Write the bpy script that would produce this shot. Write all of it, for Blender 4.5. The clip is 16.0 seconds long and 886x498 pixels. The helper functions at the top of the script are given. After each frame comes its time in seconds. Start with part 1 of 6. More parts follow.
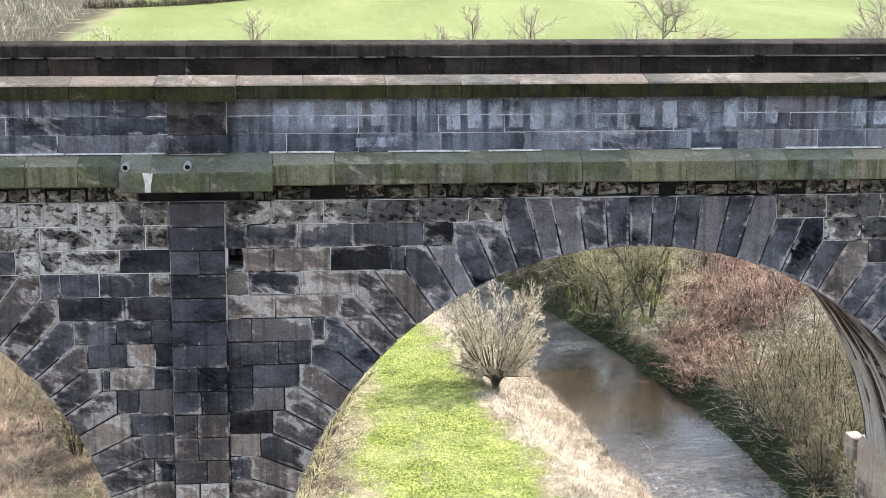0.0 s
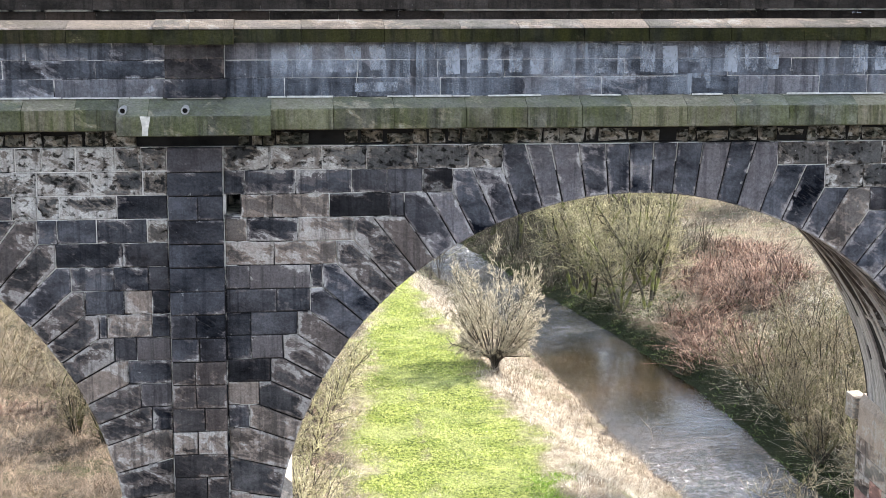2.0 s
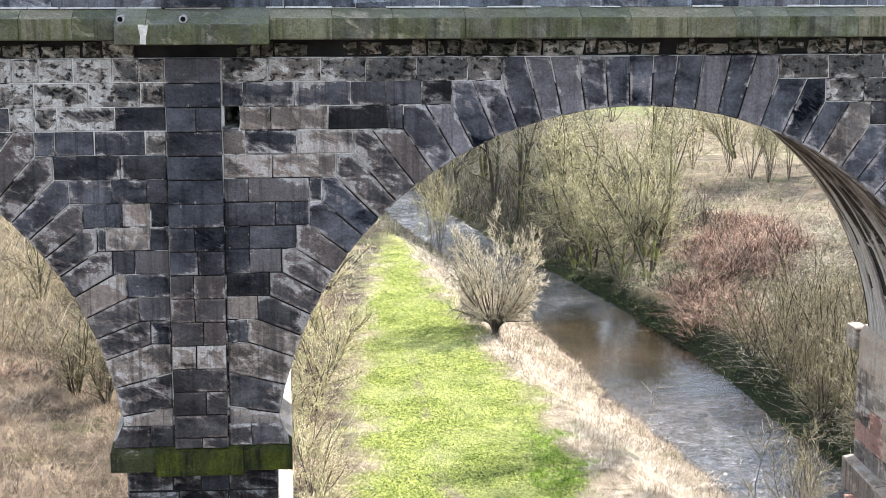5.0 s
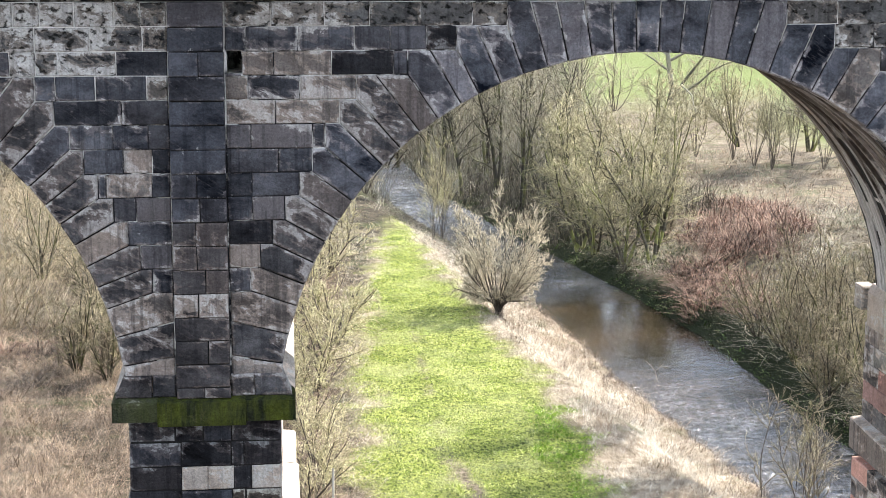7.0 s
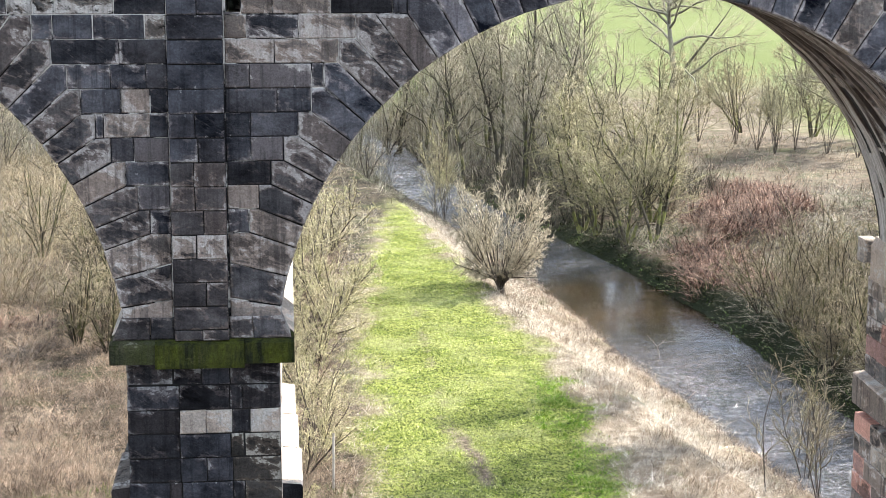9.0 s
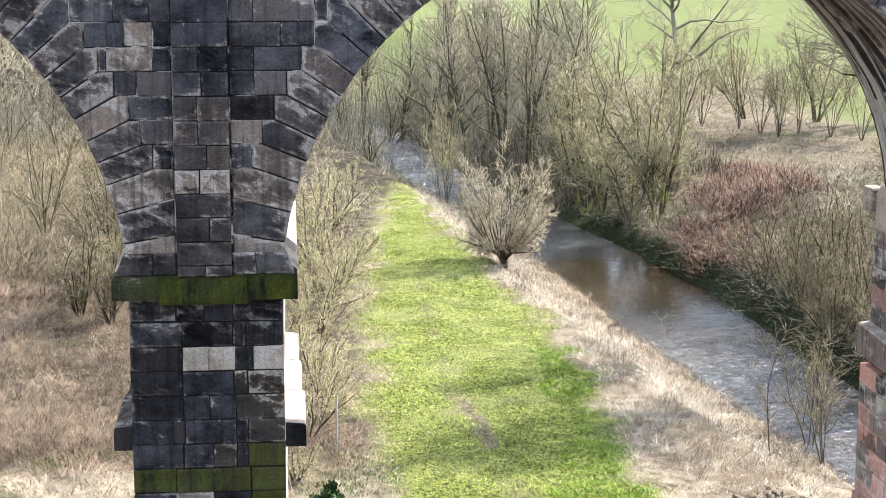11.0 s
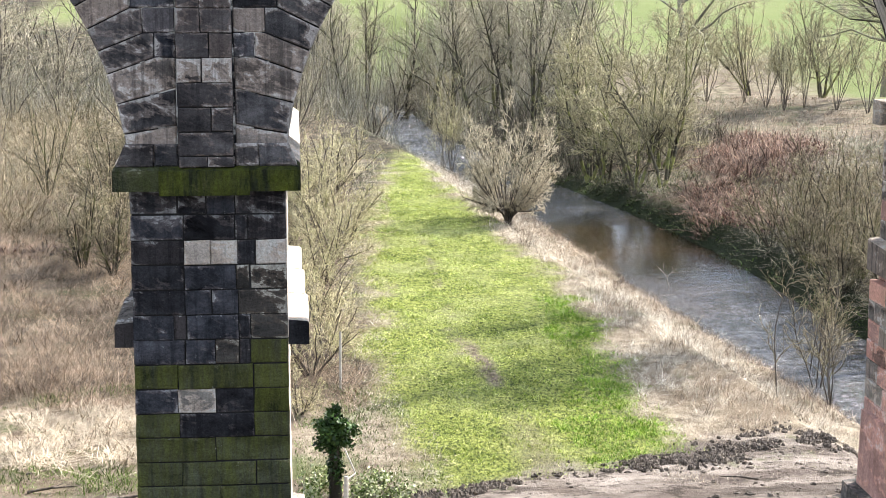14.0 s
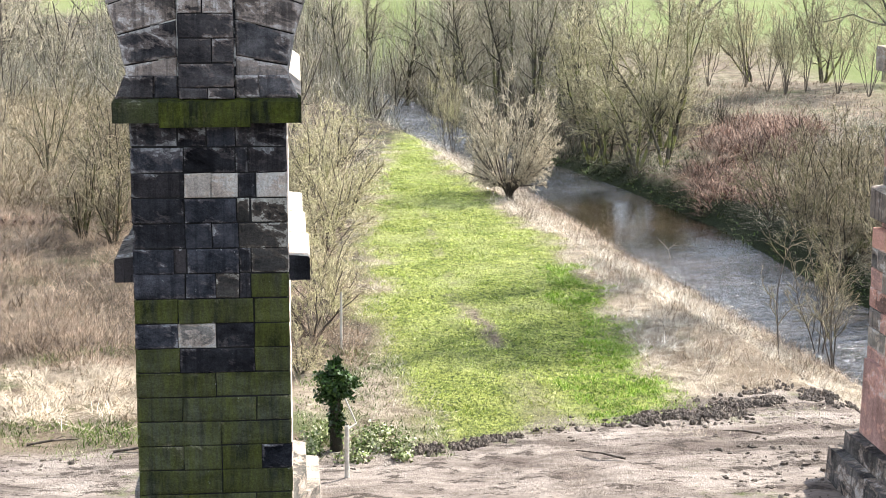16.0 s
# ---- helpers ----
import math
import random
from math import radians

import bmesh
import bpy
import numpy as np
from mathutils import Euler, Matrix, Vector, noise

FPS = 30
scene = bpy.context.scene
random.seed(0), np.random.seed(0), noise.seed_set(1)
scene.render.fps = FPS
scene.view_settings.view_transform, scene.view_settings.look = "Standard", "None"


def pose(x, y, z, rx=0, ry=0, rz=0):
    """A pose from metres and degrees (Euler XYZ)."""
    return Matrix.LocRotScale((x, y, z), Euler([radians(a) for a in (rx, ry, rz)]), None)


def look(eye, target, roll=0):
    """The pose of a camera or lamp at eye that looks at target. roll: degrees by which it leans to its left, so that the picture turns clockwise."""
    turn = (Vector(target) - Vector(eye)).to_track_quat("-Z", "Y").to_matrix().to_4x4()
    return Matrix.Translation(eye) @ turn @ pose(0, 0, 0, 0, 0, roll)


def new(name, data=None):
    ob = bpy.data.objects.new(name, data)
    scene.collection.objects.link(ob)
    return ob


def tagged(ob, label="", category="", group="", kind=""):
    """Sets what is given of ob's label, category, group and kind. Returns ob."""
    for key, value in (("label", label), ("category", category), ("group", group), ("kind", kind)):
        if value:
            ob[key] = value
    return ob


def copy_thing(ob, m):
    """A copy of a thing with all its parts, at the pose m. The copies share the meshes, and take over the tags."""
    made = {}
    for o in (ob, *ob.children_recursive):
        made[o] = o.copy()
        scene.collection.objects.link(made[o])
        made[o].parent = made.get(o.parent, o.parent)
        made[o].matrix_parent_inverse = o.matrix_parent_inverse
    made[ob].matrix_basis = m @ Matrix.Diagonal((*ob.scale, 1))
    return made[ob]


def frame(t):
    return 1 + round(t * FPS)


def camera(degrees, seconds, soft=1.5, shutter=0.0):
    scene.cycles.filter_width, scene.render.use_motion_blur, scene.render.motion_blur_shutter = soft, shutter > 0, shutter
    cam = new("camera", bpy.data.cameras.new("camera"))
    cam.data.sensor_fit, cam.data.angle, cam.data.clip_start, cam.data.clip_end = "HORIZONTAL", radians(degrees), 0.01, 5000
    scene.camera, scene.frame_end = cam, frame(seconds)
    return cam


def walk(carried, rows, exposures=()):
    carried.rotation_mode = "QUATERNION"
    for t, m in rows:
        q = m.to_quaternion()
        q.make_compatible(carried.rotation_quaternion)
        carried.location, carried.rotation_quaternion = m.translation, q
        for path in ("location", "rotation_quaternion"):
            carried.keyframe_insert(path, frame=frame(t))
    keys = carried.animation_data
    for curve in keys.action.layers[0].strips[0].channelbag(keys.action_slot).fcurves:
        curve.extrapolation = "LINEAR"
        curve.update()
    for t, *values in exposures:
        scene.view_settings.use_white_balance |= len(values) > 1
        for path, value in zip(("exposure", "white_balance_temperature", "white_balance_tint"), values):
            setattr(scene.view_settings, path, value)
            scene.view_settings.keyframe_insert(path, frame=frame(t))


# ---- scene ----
cam = camera(28.83, 16.0, soft=0.6)
# seconds, eye x y z, yaw, pitch, roll
PATH = [
    (0, 0.991, -29.815, 19.999, -5.303, -9.873, -0.104),
    (0.5, 0.986, -29.807, 19.810, -5.313, -9.875, -0.093),
    (1, 0.972, -29.791, 19.572, -5.325, -9.862, -0.079),
    (1.5, 0.963, -29.794, 19.306, -5.333, -9.827, -0.069),
    (2, 0.999, -29.803, 19.017, -5.322, -9.828, -0.068),
    (2.5, 1.035, -29.858, 18.747, -5.320, -9.848, -0.064),
    (3, 1.044, -29.879, 18.482, -5.318, -9.863, -0.070),
    (3.5, 1.039, -29.917, 18.239, -5.320, -9.858, -0.062),
    (4, 1.037, -29.947, 18.004, -5.323, -9.873, -0.036),
    (6.5, 0.968, -29.834, 16.806, -5.294, -9.892, 0.022),
    (7, 0.974, -29.753, 16.568, -5.256, -9.888, 0.009),
    (7.5, 0.969, -29.702, 16.334, -5.251, -9.903, 0.013),
    (8, 0.976, -29.674, 16.082, -5.221, -9.907, 0.015),
    (8.5, 0.992, -29.671, 15.814, -5.209, -9.916, 0.005),
    (9, 1.027, -29.703, 15.545, -5.165, -9.931, 0.004),
    (11.5, 0.981, -29.748, 14.104, -5.058, -9.920, 0.017),
    (12, 0.966, -29.710, 13.782, -5.023, -9.927, 0.013),
    (12.5, 0.966, -29.693, 13.453, -4.995, -9.925, 0.013),
    (13, 0.969, -29.670, 13.114, -4.994, -9.920, 0.006),
    (13.5, 0.983, -29.683, 12.790, -4.969, -9.898, 0.012),
    (14, 0.990, -29.655, 12.481, -4.943, -9.883, 0.009),
    (14.5, 0.991, -29.626, 12.180, -4.905, -9.866, 0.006),
    (15, 0.979, -29.695, 11.895, -4.888, -9.836, 0.037),
    (15.5, 0.968, -29.682, 11.585, -4.906, -9.854, 0.026),
    (16, 0.973, -29.699, 11.299, -4.917, -9.847, -0.008),
]

walk(cam, [(t, pose(x, y, z, 90 + pitch, roll, yaw)) for t, x, y, z, yaw, pitch, roll in PATH],
     [(0, 1.74), (3.5, 1.84), (8, 1.71), (12, 1.57), (15, 1.56), (16, 1.60)])

# ---- light ----
SUN_AZ, SUN_EL = radians(58), radians(40)   # azimuth clockwise from +y
world = bpy.data.worlds.new("sky")
scene.world = world
world.use_nodes = True
wn = world.node_tree
sky = wn.nodes.new("ShaderNodeTexSky")
sky.sky_type = "NISHITA"
sky.sun_disc = False
sky.sun_elevation, sky.sun_rotation = SUN_EL, SUN_AZ
sky.air_density, sky.dust_density, sky.ozone_density = 1.0, 0.8, 1.0
wn.nodes["Background"].inputs["Strength"].default_value = 0.092
# broken bright cloud all over the sky
coord, cloud, veil, blend = (wn.nodes.new(k) for k in ("ShaderNodeTexCoord", "ShaderNodeTexNoise", "ShaderNodeValToRGB", "ShaderNodeMix"))
cloud.inputs["Scale"].default_value, cloud.inputs["Detail"].default_value, cloud.inputs["Roughness"].default_value = 2.6, 6, 0.6
veil.color_ramp.elements[0].position, veil.color_ramp.elements[1].position = 0.34, 0.58
blend.data_type = "RGBA"
blend.inputs[7].default_value = (7.3, 8.2, 9.9, 1)
wn.links.new(coord.outputs["Generated"], cloud.inputs["Vector"])
wn.links.new(cloud.outputs["Fac"], veil.inputs["Fac"])
wn.links.new(veil.outputs["Color"], blend.inputs[0])
wn.links.new(sky.outputs["Color"], blend.inputs[6])
wn.links.new(blend.outputs[2], wn.nodes["Background"].inputs["Color"])
sun = new("sun", bpy.data.lights.new("sun", "SUN"))
sun.data.energy, sun.data.angle, sun.data.color = 5.0, radians(0.6), (1.0, 0.945, 0.865)
to_sun = Vector((math.sin(SUN_AZ) * math.cos(SUN_EL), math.cos(SUN_AZ) * math.cos(SUN_EL), math.sin(SUN_EL)))
sun.matrix_world = look(to_sun * 200, (0, 0, 0))


# ---- material helpers ----
class Mat:
    """A node material with short calls for its nodes."""

    def __init__(self, name, rough=0.85, spec=0.3):
        self.m = bpy.data.materials.new(name)
        self.m.use_nodes = True
        self.t = self.m.node_tree
        self.b = self.t.nodes["Principled BSDF"]
        self.b.inputs["Roughness"].default_value = rough
        self.b.inputs["Specular IOR Level"].default_value = spec
        self.tc = self.n("ShaderNodeTexCoord")
        self.geo = self.n("ShaderNodeNewGeometry")

    def n(self, kind):
        return self.t.nodes.new(kind)

    def link(self, a, b):
        self.t.links.new(a, b)

    def put(self, sock, v):
        if isinstance(v, (int, float)):
            sock.default_value = v
        elif isinstance(v, tuple):
            sock.default_value = (*v, 1.0) if len(v) == 3 and len(sock.default_value) == 4 else v
        else:
            self.link(v, sock)

    def pos(self, scale=(1, 1, 1)):
        mp = self.n("ShaderNodeMapping")
        mp.inputs["Scale"].default_value = scale
        self.link(self.geo.outputs["Position"], mp.inputs["Vector"])
        return mp.outputs["Vector"]

    def noise(self, scale, detail=4, rough=0.6, stretch=(1, 1, 1), w=None, distort=0.0, turn=0.0):
        t = self.n("ShaderNodeTexNoise")
        t.inputs["Scale"].default_value, t.inputs["Detail"].default_value, t.inputs["Roughness"].default_value = scale, detail, rough
        t.inputs["Distortion"].default_value = distort
        if w is not None:
            t.noise_dimensions = "4D"
            self.put(t.inputs["W"], w)
        v = self.pos(stretch)
        if turn:
            mp = v.node
            first = self.n("ShaderNodeMapping")
            first.inputs["Rotation"].default_value = (0, turn, 0)
            self.link(self.geo.outputs["Position"], first.inputs["Vector"])
            self.link(first.outputs["Vector"], mp.inputs["Vector"])
        self.link(v, t.inputs["Vector"])
        return t.outputs["Fac"]

    def ramp(self, fac, *stops):
        r = self.n("ShaderNodeValToRGB")
        while len(r.color_ramp.elements) < len(stops):
            r.color_ramp.elements.new(0.5)
        for e, (p, c) in zip(r.color_ramp.elements, stops):
            e.position = p
            e.color = (c, c, c, 1) if isinstance(c, (int, float)) else (*c, 1)
        self.link(fac, r.inputs["Fac"])
        return r.outputs["Color"]

    def mix(self, fac, a, b, mode="MIX"):
        x = self.n("ShaderNodeMix")
        x.data_type, x.blend_type = "RGBA", mode
        self.put(x.inputs[0], fac), self.put(x.inputs[6], a), self.put(x.inputs[7], b)
        return x.outputs[2]

    def math(self, op, a, b=0.0, clamp=False):
        x = self.n("ShaderNodeMath")
        x.operation, x.use_clamp = op, clamp
        self.put(x.inputs[0], a), self.put(x.inputs[1], b)
        return x.outputs[0]

    def attr(self, name):
        a = self.n("ShaderNodeAttribute")
        a.attribute_name = name
        return a.outputs["Fac"]

    def rand(self):
        return self.n("ShaderNodeObjectInfo").outputs["Random"]

    def island(self):
        return self.geo.outputs["Random Per Island"]

    def height(self, a, b):
        """0 below world height a, 1 above b."""
        s = self.n("ShaderNodeSeparateXYZ")
        self.link(self.geo.outputs["Position"], s.inputs[0])
        r = self.n("ShaderNodeMapRange")
        self.link(s.outputs["Z"], r.inputs[0])
        r.inputs[1].default_value, r.inputs[2].default_value = a, b
        return r.outputs[0]

    def color(self, c):
        self.put(self.b.inputs["Base Color"], c)
        return self

    def bump(self, h, strength=0.5, dist=0.02):
        b = self.n("ShaderNodeBump")
        b.inputs["Strength"].default_value, b.inputs["Distance"].default_value = strength, dist
        self.link(h, b.inputs["Height"])
        self.link(b.outputs["Normal"], self.b.inputs["Normal"])
        return self


def stone_mat(name, dark, mid, pale, peel=0.60, moss=0.0, moss_col=(0.045, 0.06, 0.012), streak=0.5, pick=0.75, seed=0.0, specks=0.5, region=0.5, rim=0.08, pits=0.0):
    """Sooty sandstone: black crust that peels off in sharp-edged patches, most of all at the arrises, slanting tool marks, run-off streaks, lime specks and algae."""
    m = Mat(name, 0.92, 0.03)
    r = m.rand()
    w = m.math("ADD", m.math("MULTIPLY", r, 40.0), seed)
    worn = m.math("MULTIPLY", m.attr("rim"), rim)
    brown = tuple(c * k for c, k in zip(mid, (1.50, 1.30, 1.16)))
    base = m.mix(m.ramp(m.noise(1.1, 9, 0.66, (1, 1, 1.7), w=w), (0.36, 0.0), (0.64, 1.0)), dark, mid)
    base = m.mix(0.85, base, m.ramp(m.math("FRACT", m.math("MULTIPLY", r, 13.7)), (0.0, 0.55), (0.6, 0.95), (1.0, 1.35)), "MULTIPLY")
    base = m.mix(m.ramp(r, (pick - 0.35, 0.0), (pick, 0.15), (1.0, 0.75)), base, brown)
    wide = m.math("MULTIPLY", m.math("SUBTRACT", m.noise(0.42, 3, 0.5, w=seed + 5.0), 0.5), region)
    crust = m.math("ADD", m.math("ADD", m.noise(1.7, 10, 0.68, (1, 1, 1.9), w=w, distort=0.5, turn=-0.35), wide), worn)
    base = m.mix(m.ramp(crust, (peel - 0.05, 0.0), (peel - 0.01, 0.7)), base, brown)
    base = m.mix(m.ramp(crust, (peel + 0.02, 0.0), (peel + 0.045, 0.9)), base, m.mix(m.ramp(m.noise(4.0, 5, 0.7), (0.4, 0.0), (0.6, 0.6)), pale, brown))
    tool = m.noise(5.0, 6, 0.75, (0.7, 0.7, 6.0), w=w, turn=-0.6)
    base = m.mix(m.ramp(tool, (0.54, 0.0), (0.70, 0.55)), base, m.mix(0.7, dark, brown))
    run = m.noise(2.4, 5, 0.65, (3.0, 3.0, 0.14))
    base = m.mix(m.math("MULTIPLY", m.ramp(run, (0.50, 0.0), (0.62, 1.0)), streak), base, dark)
    if moss:
        g = m.noise(1.3, 7, 0.74, (2.2, 2.2, 0.4))
        base = m.mix(m.math("MULTIPLY", m.ramp(g, (0.40, 0.0), (0.62, 1.0)), moss), base, moss_col)
    if specks:
        chips = m.math("ADD", m.noise(6.0, 6, 0.72, (1.2, 1.2, 0.9), w=seed), m.math("MULTIPLY", worn, 0.55))
        base = m.mix(m.math("MULTIPLY", m.ramp(chips, (0.655, 0.0), (0.69, 1.0)), specks), base, (0.55, 0.54, 0.52))
    hollow = None
    if pits:
        hollow = m.ramp(m.noise(7.5, 7, 0.68, (1.0, 1.0, 1.4), w=w, distort=0.4), (0.59 - 0.11 * pits, 0.0), (0.66 - 0.11 * pits, 0.92))
        base = m.mix(hollow, base, m.mix(0.5, dark, (0.012, 0.013, 0.008)))
    fine = m.noise(24, 6, 0.8)
    base = m.mix(0.8, base, m.ramp(fine, (0.28, 0.35), (0.72, 1.5)), "MULTIPLY")
    m.color(base)
    h = m.math("ADD", m.math("MULTIPLY", m.noise(4.5, 8, 0.75, (1, 1, 1.6), w=w), 1.0), m.math("MULTIPLY", fine, 0.4))
    if pits:
        h = m.math("SUBTRACT", h, m.math("MULTIPLY", hollow, 1.6))
    return m.bump(h, 1.0, 0.06).m


BLACK, PALE = (0.005, 0.006, 0.010), (0.50, 0.48, 0.455)
face_stone = stone_mat("sooty_sandstone", BLACK, (0.104, 0.107, 0.118), PALE, 0.60, region=0.5, pick=0.72)
tan_stone = stone_mat("bared_tan_sandstone", (0.022, 0.021, 0.022), (0.200, 0.188, 0.177), (0.48, 0.455, 0.425), 0.55, region=0.35, pick=0.6, seed=19, specks=0.4)
ring_stone = stone_mat("black_arch_stone", (0.005, 0.0065, 0.011), (0.150, 0.157, 0.178), (0.47, 0.455, 0.44), 0.62, pick=0.86, seed=7, specks=0.35, streak=0.35, rim=0.11)
pilaster_stone = stone_mat("blue_black_pilaster_stone", (0.005, 0.0065, 0.010), (0.092, 0.096, 0.110), (0.42, 0.41, 0.39), 0.64, pick=0.86, seed=97, specks=0.35, streak=0.35)
haunch_stone = stone_mat("flaking_haunch_stone", (0.006, 0.007, 0.010), (0.112, 0.108, 0.109), (0.43, 0.41, 0.385), 0.555, pick=0.75, seed=89, specks=0.3, streak=0.35)
pier_stone = stone_mat("dark_pier_stone", (0.005, 0.006, 0.008), (0.068, 0.070, 0.080), (0.30, 0.30, 0.295), 0.62, pick=0.85, seed=79, specks=0.4, streak=0.4)
worn_stone = stone_mat("lime_stained_sandstone", (0.016, 0.017, 0.020), (0.165, 0.165, 0.160), (0.58, 0.57, 0.54), 0.555, pick=0.85, seed=3, streak=0.3, specks=0.8, pits=0.3)
rubble_stone = stone_mat("eroded_rubble", (0.016, 0.017, 0.014), (0.22, 0.215, 0.19), (0.52, 0.51, 0.47), 0.53, pick=0.8, seed=53, streak=0.2, specks=0.5, pits=0.75, moss=0.35, moss_col=(0.045, 0.055, 0.02))
clean_stone = stone_mat("fresh_pale_sandstone", (0.10, 0.095, 0.085), (0.30, 0.285, 0.26), (0.46, 0.445, 0.41), 0.52, pick=0.5, seed=61, streak=0.25)
brown_stone = stone_mat("brown_grey_sandstone", (0.016, 0.015, 0.017), (0.105, 0.098, 0.097), (0.34, 0.32, 0.30), 0.625, pick=0.8, seed=83, specks=0.3, streak=0.35)
soot_stone = stone_mat("pitch_black_stone", (0.005, 0.005, 0.006), (0.046, 0.046, 0.050), (0.24, 0.24, 0.235), 0.615, pick=0.85, seed=67, specks=0.35)
split_stone = stone_mat("half_flaked_sandstone", (0.016, 0.016, 0.016), (0.060, 0.056, 0.050), (0.42, 0.40, 0.345), 0.535, pick=0.9, seed=71, streak=0.3, specks=0.2)
lime_moss_stone = stone_mat("bright_mossy_stone", (0.008, 0.010, 0.007), (0.034, 0.038, 0.022), (0.20, 0.20, 0.12), 0.68, moss=0.5, pick=0.9, seed=73, moss_col=(0.12, 0.14, 0.016), specks=0.0, streak=0.8)
algae_stone = stone_mat("algae_sandstone", (0.012, 0.014, 0.009), (0.070, 0.075, 0.050), (0.268, 0.250, 0.183), 0.67, moss=0.75, pick=0.9, seed=11, moss_col=(0.082, 0.090, 0.020), specks=0.3)
impost_stone = stone_mat("mossy_impost_stone", (0.015, 0.017, 0.012), (0.055, 0.060, 0.044), (0.235, 0.235, 0.180), 0.60, moss=0.45, pick=0.8, seed=13, moss_col=(0.060, 0.078, 0.014), specks=0.1, streak=0.7)
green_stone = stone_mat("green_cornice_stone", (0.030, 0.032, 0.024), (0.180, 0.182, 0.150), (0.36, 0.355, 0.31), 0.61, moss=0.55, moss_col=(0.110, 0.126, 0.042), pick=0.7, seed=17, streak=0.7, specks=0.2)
panel_stone = stone_mat("grey_parapet_stone", (0.018, 0.019, 0.023), (0.155, 0.172, 0.204), (0.35, 0.37, 0.40), 0.63, pick=0.7, seed=23, streak=0.55, specks=0.25)
coping_stone = stone_mat("weathered_coping_stone", (0.05, 0.048, 0.046), (0.125, 0.118, 0.112), (0.22, 0.21, 0.20), 0.56, pick=0.4, seed=29, moss=0.12, streak=0.2)
lip_stone = stone_mat("mossy_coping_front", (0.008, 0.009, 0.007), (0.034, 0.035, 0.024), (0.17, 0.155, 0.09), 0.66, moss=0.45, moss_col=(0.060, 0.062, 0.014), seed=31, streak=0.75, specks=0.2)
inner_stone = stone_mat("brown_inner_parapet_stone", (0.012, 0.011, 0.010), (0.056, 0.048, 0.043), (0.232, 0.207, 0.183), 0.68, pick=0.85, seed=37, streak=0.6, specks=0.25)
# cornice tops: pale lichen, plus light from the sky put into the colour
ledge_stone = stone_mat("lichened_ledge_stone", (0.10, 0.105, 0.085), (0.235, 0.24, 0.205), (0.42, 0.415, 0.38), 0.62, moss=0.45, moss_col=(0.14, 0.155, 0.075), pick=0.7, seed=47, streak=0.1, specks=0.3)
pink_stone = stone_mat("pink_sandstone", (0.20, 0.125, 0.112), (0.43, 0.275, 0.245), (0.62, 0.50, 0.46), 0.57, pick=0.9, seed=41, streak=0.3, moss=0.15)
# very pale, so that the sun's glare on flanks and ledges is in the colour
plinth_stone = stone_mat("clean_plinth_stone", (0.38, 0.36, 0.32), (0.58, 0.55, 0.50), (0.68, 0.66, 0.62), 0.55, pick=0.4, seed=43, streak=0.05, specks=0.0)


def mortar_mat():
    m = Mat("lime_mortar", 0.95, 0.1)
    f = m.ramp(m.math("ADD", m.math("ADD", m.noise(0.5, 3, 0.5), m.math("MULTIPLY", m.noise(3.2, 4, 0.6, w=2.0), 0.8)), m.math("MULTIPLY", m.height(12.9, 14.4), 0.15)), (0.90, 0.0), (1.0, 1.0))
    c = m.mix(f, (0.022, 0.022, 0.024), (0.62, 0.60, 0.56))
    return m.color(m.mix(0.5, c, m.ramp(m.noise(20, 4, 0.7), (0.2, 0.3), (0.8, 1.4)), "MULTIPLY")).bump(m.noise(30, 4), 0.6, 0.02).m


mortar = mortar_mat()


def soffit_mat():
    m = Mat("streaked_soffit_stone", 0.9, 0.15)
    r = m.rand()
    dark, pale = (0.052, 0.040, 0.034), (0.40, 0.355, 0.315)
    c = m.mix(m.ramp(m.math("FRACT", m.math("MULTIPLY", r, 9.1)), (0.25, 0.0), (1.0, 0.8)), dark, pale)
    c = m.mix(m.ramp(m.noise(1.6, 7, 0.7, (0.35, 7.0, 0.35)), (0.44, 0.0), (0.58, 0.9)), c, dark)
    c = m.mix(m.ramp(m.noise(1.3, 6, 0.65, (0.4, 9.0, 0.4), w=4.0), (0.54, 0.0), (0.60, 0.85)), c, (0.40, 0.37, 0.345))
    s = m.n("ShaderNodeSeparateXYZ")
    m.link(m.geo.outputs["Position"], s.inputs[0])
    lime = m.noise(0.9, 8, 0.7, (0.5, 1.6, 0.5), w=2.0)
    low = m.math("SUBTRACT", m.math("ADD", 12.2, m.math("MULTIPLY", m.math("SUBTRACT", lime, 0.5), 9.0)), s.outputs["Z"])
    c = m.mix(m.ramp(low, (0.0, 0.0), (0.12, 0.85)), c, m.mix(m.ramp(m.noise(2.0, 6, 0.7, (0.4, 5.0, 0.4), w=9.0), (0.40, 0.0), (0.60, 1.0)), (0.26, 0.245, 0.23), (0.50, 0.485, 0.46)))
    c = m.mix(0.75, c, m.ramp(m.noise(12, 6, 0.75, (0.6, 2.0, 0.6)), (0.25, 0.35), (0.75, 1.45)), "MULTIPLY")
    return m.color(c).bump(m.noise(8, 6, 0.7), 0.9, 0.05).m


soffit = soffit_mat()


def plain(name, a, b, scale=4.0, rough=0.8, bump=0.3, rnd=0.0):
    m = Mat(name, rough, 0.25)
    c = m.mix(m.ramp(m.noise(scale, 5, 0.65), (0.3, 0.0), (0.7, 1.0)), a, b)
    if rnd:
        c = m.mix(rnd, c, m.ramp(m.island(), (0.0, 0.55), (1.0, 1.5)), "MULTIPLY")
    return m.color(c).bump(m.noise(scale * 5, 4), bump, 0.02).m


